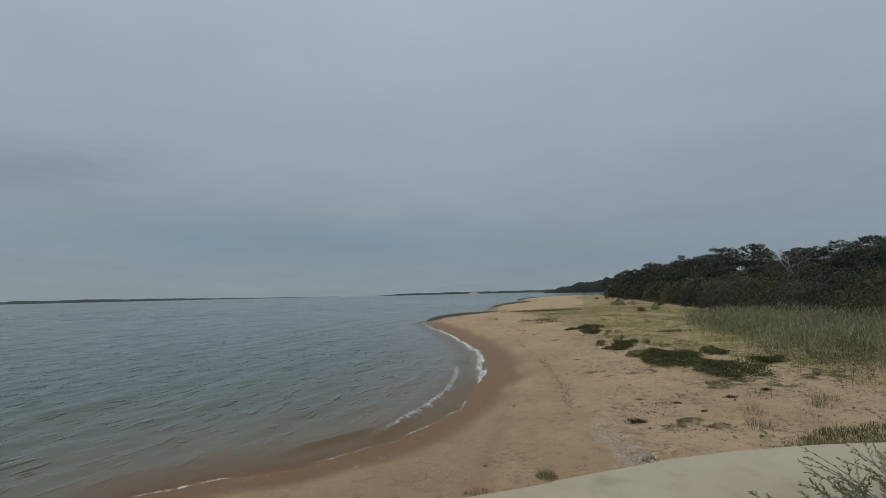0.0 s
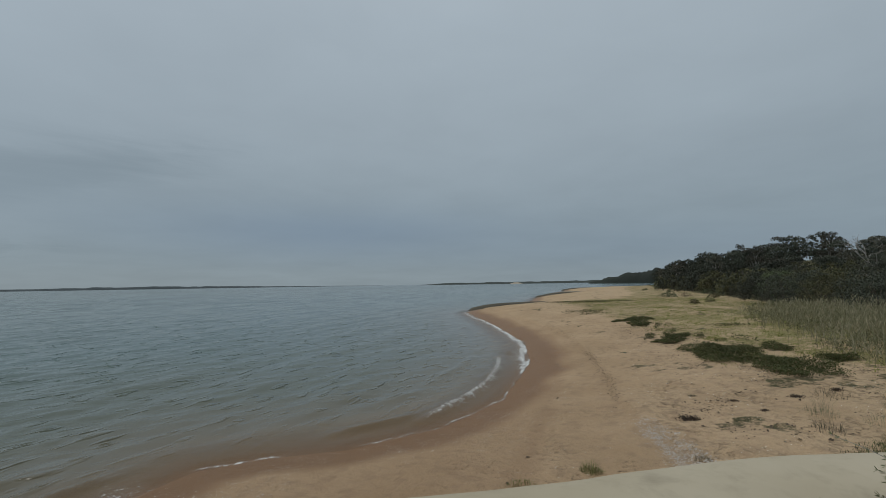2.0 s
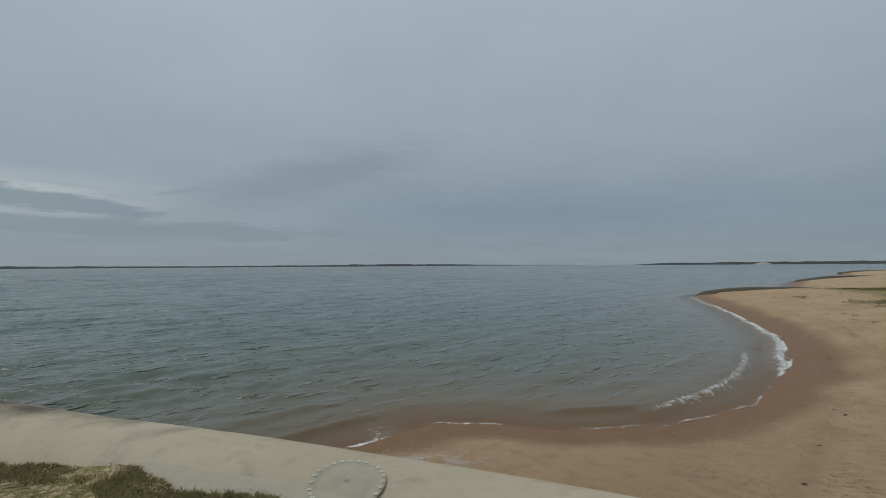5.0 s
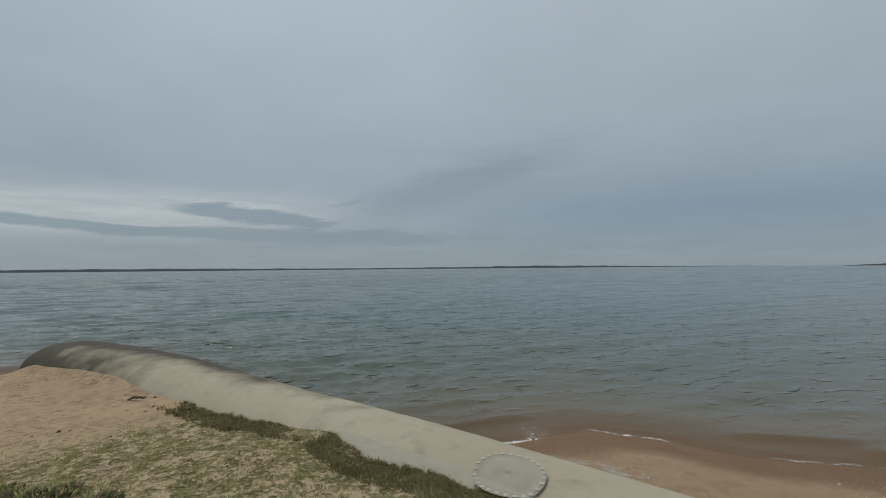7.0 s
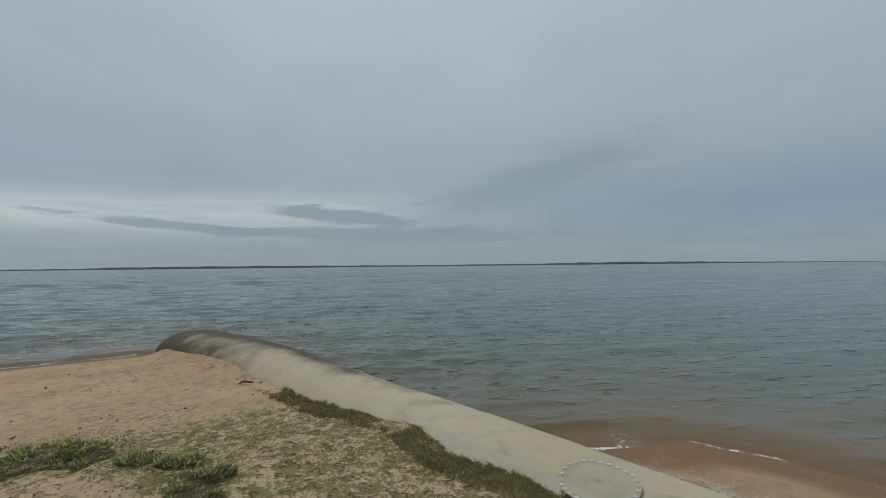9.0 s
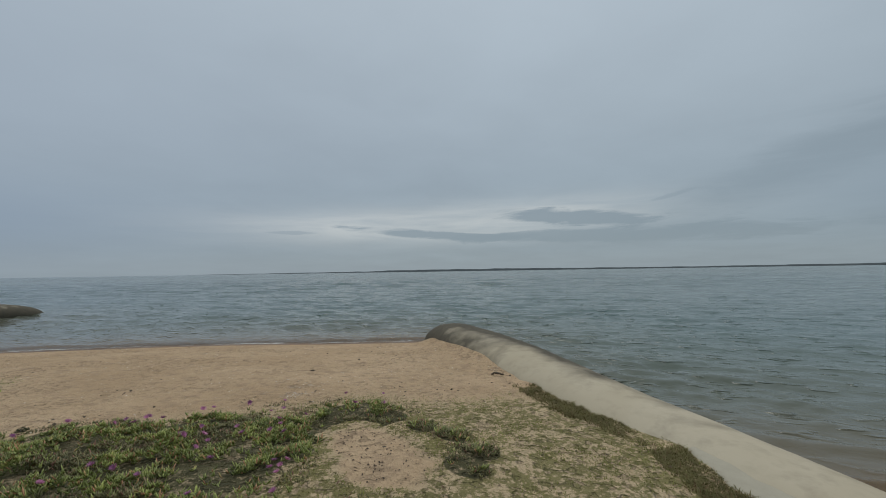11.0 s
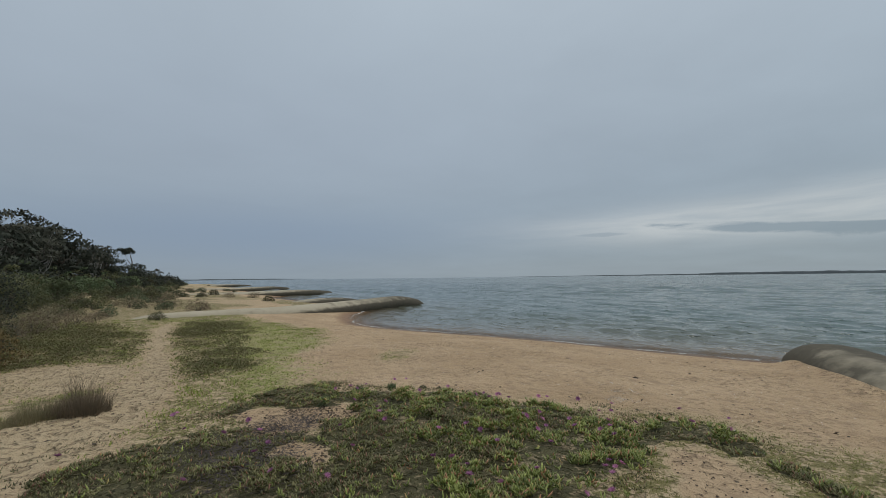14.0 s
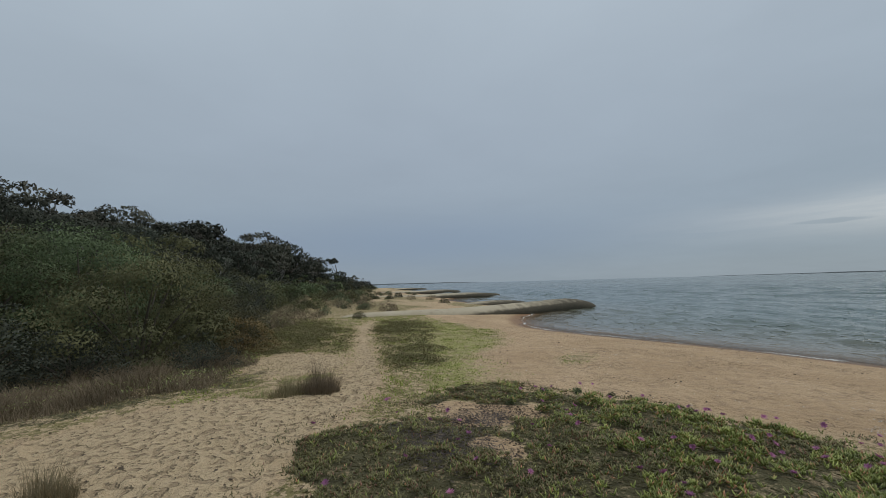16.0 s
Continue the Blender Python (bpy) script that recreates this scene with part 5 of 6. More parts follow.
wood(-200, -135, 5.5, (0, 22), TREES, MIX, 0.8, 7, 90, (-190, -120))
wood(-150, -44, 2.7, (0.3, 7), SHRUBS, [0.35, 0.3, 0.25, 0.1], 0.85, 8, 220, (-170, -90))
wood(-44, -23, 2.3, (0.3, 8), MID_SHRUBS, [0.35, 0.3, 0.25, 0.1], 0.9, 28, 110)
wood(-23, -14.5, 1.95, (2.0, 13), MID_SHRUBS, [0.3, 0.35, 0.25, 0.1], 1.0, 9, 130)
wood(-168, -100, 3.0, (-1.5, 7), SHRUBS, [0.5, 0.15, 0.3, 0.05], 1.15, 31, 75)
wood(-10, 8, 6.0, (8, 26), TREES, MIX, 0.95, 10, 30)


# a lone pine that leans out at the far end of the slope
def make_pine():
    r = np.random.RandomState(40)
    root = tagged(new("lone_pine"), "lone thin-trunked pine above the far slope", "tree")
    woods = [pipe([(0, 0, -0.5), (0.3, 0.1, 3.5), (0.2, 0, 6), (0.9, 0.2, 8.6)], [0.2, 0.17, 0.13, 0.07], 7),
             pipe([(0.3, 0.1, 5), (1.2, 0, 6.4), (1.9, 0.2, 8.0)], [0.1, 0.07, 0.04], 5)]
    clumps = [((0.9 + r.normal() * 0.9, r.normal() * 0.8, 8.8 + r.normal() * 0.35), 0.75) for _ in range(8)] + [((1.9, 0.2, 8.2), 0.6)]
    part("trunk", mesh_of("trunk", *joined(woods), BARK, True), root)
    part("crown", leaf_mesh("crown", leafed_crown(r, clumps, 1100, 0.4, 0.16), TREE_LEAF), root)
    return root


def make_dead_tree(x, y, tall, seed):
    """A bare, bleached, forking trunk among the shrubs."""
    r = np.random.RandomState(seed)
    woods = []

    def fork(base, way, long, thick, level):
        tip = base + way * long
        bend = (base + tip) / 2 + r.normal(size=3) * long * 0.07
        woods.append(pipe([base, bend, tip], [thick, thick * 0.8, thick * 0.55], 6))
        if level:
            for _ in range(2 + (level > 1)):
                fork(tip, unit(way + r.normal(size=3) * 0.55 + [0, 0, 0.1]), long * (0.55 + 0.25 * r.rand()), thick * 0.55, level - 1)

    fork(np.array([0, 0, -0.3]), unit(np.array([r.normal() * 0.15, r.normal() * 0.15, 1.0])), tall * 0.4, tall * 0.018, 4)
    root = tagged(new("dead_tree"), "bleached bare dead tree among the shrubs", "tree", "dead trees")
    root.location = (x, y, height(x, y))
    part("trunk", mesh_of("trunk", *joined(woods), PALE_BARK, True), root)


for n, (x, y, tall) in enumerate(((8.5, -24.0, 3.0), (12.5, -33.0, 4.6), (7.0, -38.0, 4.4), (5.5, -50.0, 4.6), (30.5, 37.0, 4.6))):
    make_dead_tree(x, y, tall, 300 + n)

PINE_X, PINE_Y = -21.5, -142.0
make_pine().matrix_basis = Matrix.Translation((PINE_X, PINE_Y, height(PINE_X, PINE_Y)))

# the thicket beside the sandy path
NEAR_SHRUBS = [make_bush("tea_tree_shrub", "large olive-brown tea-tree shrub beside the path", 21, 3.6, 2.4, TEATREE_LEAF, 21000, (0.06, 0.03), "shrubs by the path", 0.35, 11, up=1.0),
               make_bush("wattle_shrub", "tall fresh green wattle shrub in the thicket", 22, 3.4, 2.9, WATTLE_LEAF, 15000, (0.06, 0.032), "shrubs by the path", 0.2, 10, up=0.7),
               make_bush("wattle_shrub", "low dark green shrub at the thicket's foot", 23, 2.4, 1.3, TREE_LEAF, 7500, (0.05, 0.03), "shrubs by the path", 0.4, 12)]
for kind, x, y, size, turn, tall in ((0, 2.9, -12.0, 1.0, 20, 1.0), (0, 1.7, -14.4, 0.75, 140, 0.9), (1, 6.2, -12.4, 1.0, 60, 1.0), (1, 5.4, -16.0, 1.1, 200, 1.05), (1, 2.9, -18.2, 0.9, 100, 0.9),
                                     (2, 5.0, -10.4, 1.0, 10, 0.9), (2, 1.3, -15.4, 0.8, 80, 0.8), (2, 1.5, -10.9, 0.5, 220, 1.0), (1, 7.6, -9.4, 1.0, 250, 0.8), (2, 1.2, -19.5, 0.9, 40, 1.0), (1, 9.0, -12.6, 1.0, 15, 0.9), (0, 7.2, -14.4, 1.0, 130, 1.05), (1, 4.4, -13.6, 0.95, 310, 1.1),
                                     (0, 9.6, -8.8, 0.9, 70, 0.8), (2, 6.6, -10.2, 1.0, 170, 0.9), (2, 3.6, -10.6, 0.8, 290, 0.8), (1, 10.5, -10.8, 1.0, 200, 0.9)):
    plant(NEAR_SHRUBS[kind], x, y, size, turn, -0.05, tall)

RUSTY = make_bush("rusty_shrub", "low rusty brown shrub at the thicket's end", 24, 1.5, 0.9, RUST_LEAF, 4200, (0.05, 0.02), "shrubs by the path", 0.4, 10, up=0.9)
plant(RUSTY, 0.75, -13.3, 1.0, 30, -0.03)
plant(RUSTY, 0.9, -12.3, 0.6, 200, -0.03)

# low bushes out on the open ground
LOW = [make_bush("low_bush", "low grey-green bush on the open sand", 31, 1.5, 0.7, SALT_LEAF, 1050, (0.1, 0.048), "bushes on the sand", 0.5, 8),
       make_bush("low_bush", "low brown-green bush on the open sand", 32, 1.3, 0.7, TEATREE_LEAF, 1050, (0.1, 0.042), "bushes on the sand", 0.5, 8),
       make_bush("dry_bush", "low grey-brown dry bush by the path", 34, 1.5, 0.6, STRAW, 900, (0.12, 0.024), "bushes on the sand", 0.5, 9)]
for kind, x, y, size in ((0, 19.2, 46.7, 0.8), (1, 22.0, 43.5, 0.6), (1, 15.5, 33.5, 0.45), (0, 27.5, 56, 0.8), (1, -8.5, -47, 1.1), (0, -6.2, -40.5, 1.2), (0, -2.6, -43.5, 1.2), (1, -3.4, -34.5, 1.1),
                         (0, -13.0, -66, 1.2), (1, -5.6, -52, 1.2), (0, -10, -72, 1.3), (0, -38, -160, 1.8), (1, -18, -88, 1.4), (1, -1.6, -29.5, 1.0), (1, -4.6, -23.8, 0.5), (0, -3.2, -27.6, 0.6), (2, -0.4, -20.5, 0.9), (2, -1.7, -23.8, 0.8), (2, 0.3, -18.0, 0.7), (2, -2.6, -25.6, 0.6), (2, -0.9, -26.5, 1.0), (1, 0.4, -16.5, 0.7)):
    plant(LOW[kind], x, y, size, x * 77 % 360)


ROCKET = make_bush("sea_rocket", "small dark green fleshy plant at the sand's edge", 33, 0.3, 0.16, WATTLE_LEAF, 420, (0.04, 0.016), "plants at the sand's edge", 0.5, 7, BARK, "plant")
for n, (x, y) in enumerate(((-4.55, -5.2), (-4.2, -5.55), (-3.75, -5.75), (-2.9, -5.35), (-3.1, -5.6))):
    plant(ROCKET, x, y, 0.3 + 0.3 * ((n * 37) % 10) / 10, n * 61)


r_low = np.random.RandomState(35)
for n in range(44):
    y = -27 - 95 * r_low.rand() ** 1.3
    a, b = float(line_x(TURF_SOUTH, y)), float(line_x(TREE_LINE, y))
    plant(LOW[n % 3], a + (b - a) * r_low.rand(), y, 0.7 + 0.6 * r_low.rand(), r_low.rand() * 360)
for n in range(18):
    y = -27.5 - 24 * r_low.rand()
    plant(LOW[(1, 0, 2, 0)[n % 4]], -8.5 + 0.12 * (y + 27) + 8.5 * r_low.rand(), y, 0.35 + 0.4 * r_low.rand(), r_low.rand() * 360)
for n in range(22):
    y = -36 - 50 * r_low.rand()
    plant(LOW[(1, 2, 0)[n % 3]], -7 + 0.28 * (y + 36) - 9 * r_low.rand(), y, 0.4 + 0.5 * r_low.rand(), r_low.rand() * 360)
for n in range(12):
    y = 32 + 70 * r_low.rand()
    a, b = float(line_x(TURF_NORTH, y)), float(line_x(TREE_LINE, y))
    plant(LOW[n % 3], a + (b - a) * (0.3 + 0.65 * r_low.rand()), y, 0.3 + 0.35 * r_low.rand(), r_low.rand() * 360)


# ---------------------------------------------------------------- reeds, grasses and mats
def stuff(name, label, category, v, f, mat):
    return tagged(new(name, mesh_of(name, v, f, mat)), label, category, "", "stuff")


def make_reeds():
    r = np.random.RandomState(50)
    REED_EDGE = [(11.0, 4), (8.6, 6.6), (7.9, 8.2), (7.7, 10), (8.4, 11.8), (10.0, 14.4), (10.4, 17.3), (11.2, 21.4), (14.5, 25.5), (17, 30)]
    x, y = scatter(r, 24000, (7.4, 19, 5.5, 29), lambda x, y: smooth(-0.7, 2.2, x - line_x(REED_EDGE, y) + 2.2 * (grain(x, y, 1.2, 90) - 0.5)) * smooth(7.5, 4.5, x - line_x(REED_EDGE, y)) * (0.12 + 0.68 * smooth(27, 15, y)))
    z = land(x, y)[0]
    n = len(x)
    h = (0.72 + 0.42 * smooth(26, 12, y)) * (0.5 + 0.5 * smooth(0, 3.5, x - line_x(REED_EDGE, y))) * (0.5 + 0.5 * r.rand(n)) * (0.75 + 0.5 * grain(x, y, 0.8, 91, 2))
    pieces = [blades(x, y, z, r, h, 0.009, 0.34)]
    for k in range(2):
        lift = h * (0.25 + 0.4 * r.rand(n))
        a = r.rand(n) * 6.28
        pts = np.stack([x, y, z + lift], 1)
        axis = np.stack([np.cos(a) * 0.5, np.sin(a) * 0.5, np.full(n, 0.8)], 1)
        pieces.append(leaves(pts, axis, np.stack([np.sin(a), np.cos(a), np.zeros(n)], 1), 0.16 + 0.22 * r.rand(n), np.full(n, 0.014)))
    bed = stuff("reed_bed", "bed of tall dry olive reeds with pale feathery heads", "reeds", *joined(pieces), REED_LEAF)
    top = r.rand(n) < 0.2
    pts = np.repeat(np.stack([x, y, z + h * 0.85], 1)[top], 3, axis=0)
    pts = pts + r.normal(size=pts.shape) * [0.015, 0.015, 0.04]
    lean = r.normal(size=(len(pts), 3)) * 0.3 + [0.25, 0.1, 1]
    part("seed_heads", mesh_of("seed_heads", *leaves(pts, lean, r.normal(size=(len(pts), 3)), 0.1 + 0.1 * r.rand(len(pts)), np.full(len(pts), 0.022)), REED_HEAD), bed, "pale feathery seed heads")
    # low olive growth between the reeds' feet
    x, y = scatter(r, 60000, (7.4, 19, 5.5, 29), lambda x, y: smooth(-0.2, 1.0, x - line_x(REED_EDGE, y) + 1.6 * (grain(x, y, 1.2, 90) - 0.5)) * smooth(7.5, 4.5, x - line_x(REED_EDGE, y)) * smooth(0.4, 0.55, grain(x, y, 0.8, 92, 2)))
    stuff("undergrowth", "low olive undergrowth between the reeds", "undergrowth", *mat_leaves(r, x, y, 0.1 + 0.5 * grain(x, y, 0.6, 93, 2) ** 1.5, 0.09, 0.026), TEATREE_LEAF)


def make_turf():
    r = np.random.RandomState(51)

    def lawn(x, y):
        z, shore, f = land(x, y)
        pig, dull = pigface_mask(x, y)
        m = turf_mask(x, y, f) * (pig < 0.02) * (shore > 0.5) * (inland(TREE_LINE, x, y) < 1.5)
        xs = [p[0] for p in TUBE_LINE]
        off = np.abs(y - np.interp(x, xs, [p[1] for p in TUBE_LINE]))
        return m * smooth(0.35, 0.6, off) * np.clip(2.6 * (grain(x, y, 0.35, 95, 2) - 0.32), 0, 1)

    x, y = scatter(r, 110000, (-6.9, 2.5, -2.6, 3.2), lawn)
    z = land(x, y)[0]
    stuff("turf", "thin olive turf over pale sand", "grass", *blades(x, y, z, r, 0.03, 0.008, 0.9), GRASS_LEAF)
    x, y = scatter(r, 110000, (-10, 1.5, -25, -5.5), lawn)
    z = land(x, y)[0]
    stuff("turf", "light green turf beside the path", "grass", *blades(x, y, z, r, 0.03 + 0.07 * grain(x, y, 0.4, 129, 2) ** 2, 0.016, 0.9), LAWN_LEAF)
    x, y = scatter(r, 60000, (4.0, 20, 30, 46), lawn)
    nx, ny = scatter(r, 80000, (4.5, 14, 7, 30), lawn)
    x, y = np.concatenate([x, nx]), np.concatenate([y, ny])
    z = land(x, y)[0]
    stuff("turf", "sparse yellow-green turf behind the north beach", "grass", *blades(x, y, z, r, 0.02 + 0.07 * grain(x, y, 0.6, 131, 2) ** 1.5, 0.016, 0.9), LAWN_LEAF)
    # the taller fringe against the tube
    n = 22000
    pick = r.randint(len(BANK), size=n)
    i = BANK[pick]
    off = FOOT[pick] + APRON[pick] + 0.36 * r.rand(n) ** 1.5 + 0.12 * (grain(near_line[i, 0] * 3, near_line[i, 1], 0.5, 97) - 0.4)
    x, y = near_line[i, 0] + near_side[i, 0] * off + r.normal(size=n) * 0.05, near_line[i, 1] + near_side[i, 1] * off
    z = land(x, y)[0]
    patchy = grain(x, y, 0.35, 98) > 0.29 + 0.24 * r.rand(len(x))
    x, y, z = x[patchy], y[patchy], np.maximum(z[patchy], 0.0)
    stuff("grass_fringe", "dark olive grass fringe growing against the tube", "grass", *blades(x, y, z, r, 0.02 + 0.06 * grain(x, y, 0.4, 119, 2) ** 1.4, 0.009, 0.9), FRINGE_DARK)


def tussock(x, y, wide, tall, count, seed, mat, label, deep=None, name="grass_tussock"):
    r = np.random.RandomState(seed)
    a, q = r.rand(count) * 6.28, np.sqrt(r.rand(count))
    px, py = np.cos(a) * q * wide / 2, np.sin(a) * q * (deep or wide) / 2
    clump = np.stack([px, py], 1) / wide * 0.6
    h = tall * (0.3 + 1.0 * grain(px + x, py + y, 0.16, seed, 2)) * (1.2 - 0.75 * q ** 2) * (0.3 + 0.85 * r.rand(count) ** 0.7)
    z = land(px + x, py + y)[0] - height(x, y)
    root = new(name)
    root.location = (x, y, height(x, y))
    tagged(root, label, "grass tussock", "tussocks")
    part("tuft", mesh_of("tuft", *blades(px, py, z, r, h, 0.0042, 0.55, clump), mat), root)
    return root


def mat_leaves(r, x, y, tall, long, wide):
    """Small leaves on short shoots: a soft mound of the height given at each place."""
    n = len(x)
    f = r.rand(n) ** 0.6
    pts = np.stack([x, y, land(x, y)[0] + tall * f], 1)
    a = r.rand(n) * 6.28
    axis = np.stack([np.cos(a), np.sin(a), 0.15 + 1.1 * r.rand(n)], 1)
    face = np.stack([0.6 * r.normal(size=n), 0.6 * r.normal(size=n), np.ones(n)], 1)
    k = 0.6 + 0.8 * r.rand(n)
    return leaves(pts, axis, face, long * k, wide * k)


def make_heath():
    """Low dark heath and brown grass along the path and the foot of the thicket."""
    r = np.random.RandomState(52)
    x, y = scatter(r, 230000, (-7.5, 1, -24, -8), lambda x, y: heath_south(x, y) * np.clip(4 * (grain(x, y, 0.6, 99, 3) - 0.27), 0, 1))
    tall = 0.03 + 0.3 * grain(x, y, 0.6, 104, 2) ** 2.2
    stuff("heath", "low dark heath plants beside the path", "heath", *mat_leaves(r, x, y, tall, 0.045, 0.022), HEATH_LEAF)
    for box, count, wide, mat, label in (((-1, 9, -13, -6), 75000, 0.008, STRAW, "brown dead grass along the thicket's foot"), ((-1, 9, -13, -6), 70000, 0.008, STRAW_DARK, "dark dead grass along the thicket's foot"),
                                         ((-3, 4, -30, -13), 45000, 0.011, STRAW_DARK, "brown dead grass beside the far path")):
        x, y = scatter(r, count, box, dry_strip)
        deep = smooth(0.0, 1.2, x - line_x(DRY_EDGE, y))
        tall = (0.07 + 0.2 * deep) * (0.35 + 1.2 * grain(x, y, 0.5, 107, 3))
        stuff("dry_grass", label, "grass", *blades(x, y, land(x, y)[0], r, tall, wide, 0.7), mat)
    x, y = scatter(r, 42000, (-1, 7, -13, -5.5), lambda x, y: stubble(x, y) * np.clip(3 * (grain(x, y, 0.3, 114, 2) - 0.3), 0, 1))
    stuff("turf", "thin brown-green stubble between path and dead grass", "grass", *blades(x, y, land(x, y)[0], r, 0.015 + 0.05 * grain(x, y, 0.4, 116, 2), 0.009, 0.9), FRINGE_LEAF)
    x, y = scatter(r, 90000, (-3, 9, -30, -6.5), lambda x, y: dry_strip(x, y) * smooth(0.42, 0.58, grain(x, y, 0.8, 108, 2)))
    stuff("heath", "olive undergrowth at the thicket's foot", "heath", *mat_leaves(r, x, y, 0.05 + 0.22 * grain(x, y, 0.5, 109, 2), 0.05, 0.016), HEATH_LEAF)
    x, y = scatter(r, 300000, (4.5, 8.7, 8.3, 22.5), north_mat)
    stuff("heath", "dark green creeping mat on the north beach", "heath", *mat_leaves(r, x, y, 0.02 + 0.2 * grain(x, y, 0.4, 112, 2) ** 1.3, 0.04, 0.019), CREEPER)

    def creepers(x, y):
        m = np.maximum(oval(x, y, 6.2, 27.5, 1.5, 2.6), oval(x, y, 9.0, 39.5, 4.5, 2.0))
        m = np.maximum(m, np.maximum(oval(x, y, 9.6, 18.0, 0.9, 0.8), oval(x, y, 8.0, 14.2, 0.35, 0.9)))
        return np.clip(m * 2, 0, 1) * np.clip(3 * (grain(x, y, 0.5, 103) - 0.3), 0, 1)

    x, y = scatter(r, 160000, (2, 16, 4.2, 44), creepers)
    stuff("heath", "patches of creeping green plants on the sand", "heath", *mat_leaves(r, x, y, 0.07, 0.06, 0.026), CREEPER)
    # the grassy hump just behind the tube
    x, y = scatter(r, 16000, (3.3, 6.4, 4.5, 6.6), lambda x, y: np.clip(2.5 * oval(x, y, 4.9, 5.35, 1.25, 0.45, 18), 0, 1))
    stuff("turf", "small green grassy hump behind the tube", "grass", *blades(x, y, land(x, y)[0], r, 0.09 * (0.4 + grain(x, y, 0.3, 113, 2)), 0.007, 0.7), CREEPER)


def make_pigface():
    r = np.random.RandomState(53)
    # shoots, each a tuft of four or five upright leaves
    x, y = scatter(r, 62000, (-6, 1.2, -7.2, 0.6), lambda x, y: np.clip(pigface_mask(x, y)[0] * 6, 0, 1) * np.clip(8.0 * (grain(x, y, 0.24, 110, 3) - 0.49), 0.04, 1))
    ex, ey = scatter(r, 30000, (-6, 1.2, -7.2, 0.6), lambda x, y: np.clip(pigface_mask(x, y)[0] * 6, 0, 1) * pigface_mask(x, y)[1] * np.clip(4.0 * (grain(x, y, 0.25, 118, 2) - 0.35), 0.1, 1))
    x, y = np.repeat(np.concatenate([x, ex]), 4), np.repeat(np.concatenate([y, ey]), 4)
    m, dull = pigface_mask(x, y)
    tall = 0.015 + 0.24 * grain(x, y, 0.28, 111, 2) ** 2.0 * np.clip(m * 4, 0, 1) * (1 - 0.45 * dull)
    z = land(x, y)[0] + tall * np.repeat(r.rand(len(x) // 4), 4) ** 0.45
    dry = np.repeat(r.rand(len(x) // 4), 4) < dull * 0.92
    x, y = x + 0.007 * r.normal(size=len(x)), y + 0.007 * r.normal(size=len(x))

    def prisms(i, long, thick):
        n = len(i)
        a = r.rand(n) * 6.28
        axis = unit(np.stack([np.cos(a) * 0.65, np.sin(a) * 0.65, 0.15 + 0.85 * r.rand(n)], 1))
        side = unit(np.cross(axis, (0, 0, 1.0)))
        under = np.cross(axis, side)
        long = long * (0.6 + 0.8 * r.rand(n))[:, None]
        base = np.stack([x[i], y[i], z[i] - 0.01], 1)
        mid = base + axis * long * 0.55
        tip = base + axis * long + [0, 0, 0.008]
        e = [side * thick, -side * thick, under * thick * 1.2]
        v = np.stack([base + e[0] * 0.6, base + e[1] * 0.6, base + e[2] * 0.6, mid + e[0], mid + e[1], mid + e[2], tip], 1).reshape(-1, 3)
        k = np.arange(n)[:, None] * 7
        tri = [(0, 1, 4), (0, 4, 3), (1, 2, 5), (1, 5, 4), (2, 0, 3), (2, 3, 5), (3, 4, 6), (4, 5, 6), (5, 3, 6)]
        return v, np.concatenate([k + list(q) for q in tri])

    mat = stuff("pigface_mat", "mat of fleshy green pigface with magenta flowers", "ground cover", *prisms(np.where(~dry)[0], 0.043, 0.0072), PIG_LEAF)
    part("dull_leaves", mesh_of("dull_leaves", *prisms(np.where(dry)[0], 0.03, 0.006), PIG_DULL), mat, "dull brown-green leaves")
    # dead grey runners in the bare middle
    bx, by = scatter(r, 30000, (-4.0, 0.3, -6.0, -2.4), lambda x, y: np.clip(np.maximum(oval(x, y, -1.45, -4.25, 0.6, 0.95), oval(x, y, -2.2, -4.9, 0.8, 0.6) - 0.2) * 1.6, 0, 1) * 0.8)
    a = r.rand(len(bx)) * 6.28
    pts = np.stack([bx, by, land(bx, by)[0] + 0.01 + 0.05 * r.rand(len(bx))], 1)
    ax = np.stack([np.cos(a), np.sin(a), 0.3 * r.normal(size=len(a))], 1)
    part("dead_runners", mesh_of("dead_runners", *leaves(pts, ax, np.tile([0.2, 0.1, 1.0], (len(a), 1)), 0.04 + 0.06 * r.rand(len(a)), np.full(len(a), 0.01)), TWIG), mat, "grey dead runners")
    # flowers
    n = 26
    a = np.arange(n) * 2.39996
    axis = np.stack([np.cos(a), np.sin(a), 0.35 + 0.5 * (np.arange(n) % 3) / 2], 1)
    v, f = leaves(np.zeros((n, 3)) + [0, 0, 0.004], axis, np.tile([0, 0, 1.0], (n, 1)), np.full(n, 0.034), np.full(n, 0.009))
    bloom = mesh_of("flower", v, f, PETAL)
    spots = [(-3.3, -1.6), (-3.36, -1.68), (-3.25, -1.66), (-3.4, -1.6), (-3.2, -1.58), (-3.1, -4.4), (-2.95, -3.2), (-2.45, -2.75), (-2.3, -2.22), (-2.38, -2.0), (-2.8, -3.85), (-2.4, -4.1), (-1.35, -5.9), (-1.3, -5.85), (-5.2, -2.9), (-5.3, -2.5), (-4.9, -3.3)]
    while len(spots) < 95:
        px, py = -6 + 6.4 * r.rand(), -6.4 + 5.6 * r.rand()
        k, d = pigface_mask(np.array([px]), np.array([py]))
        if k[0] > 0.04 and r.rand() > 0.7 * d[0]:
            spots.append((px, py))
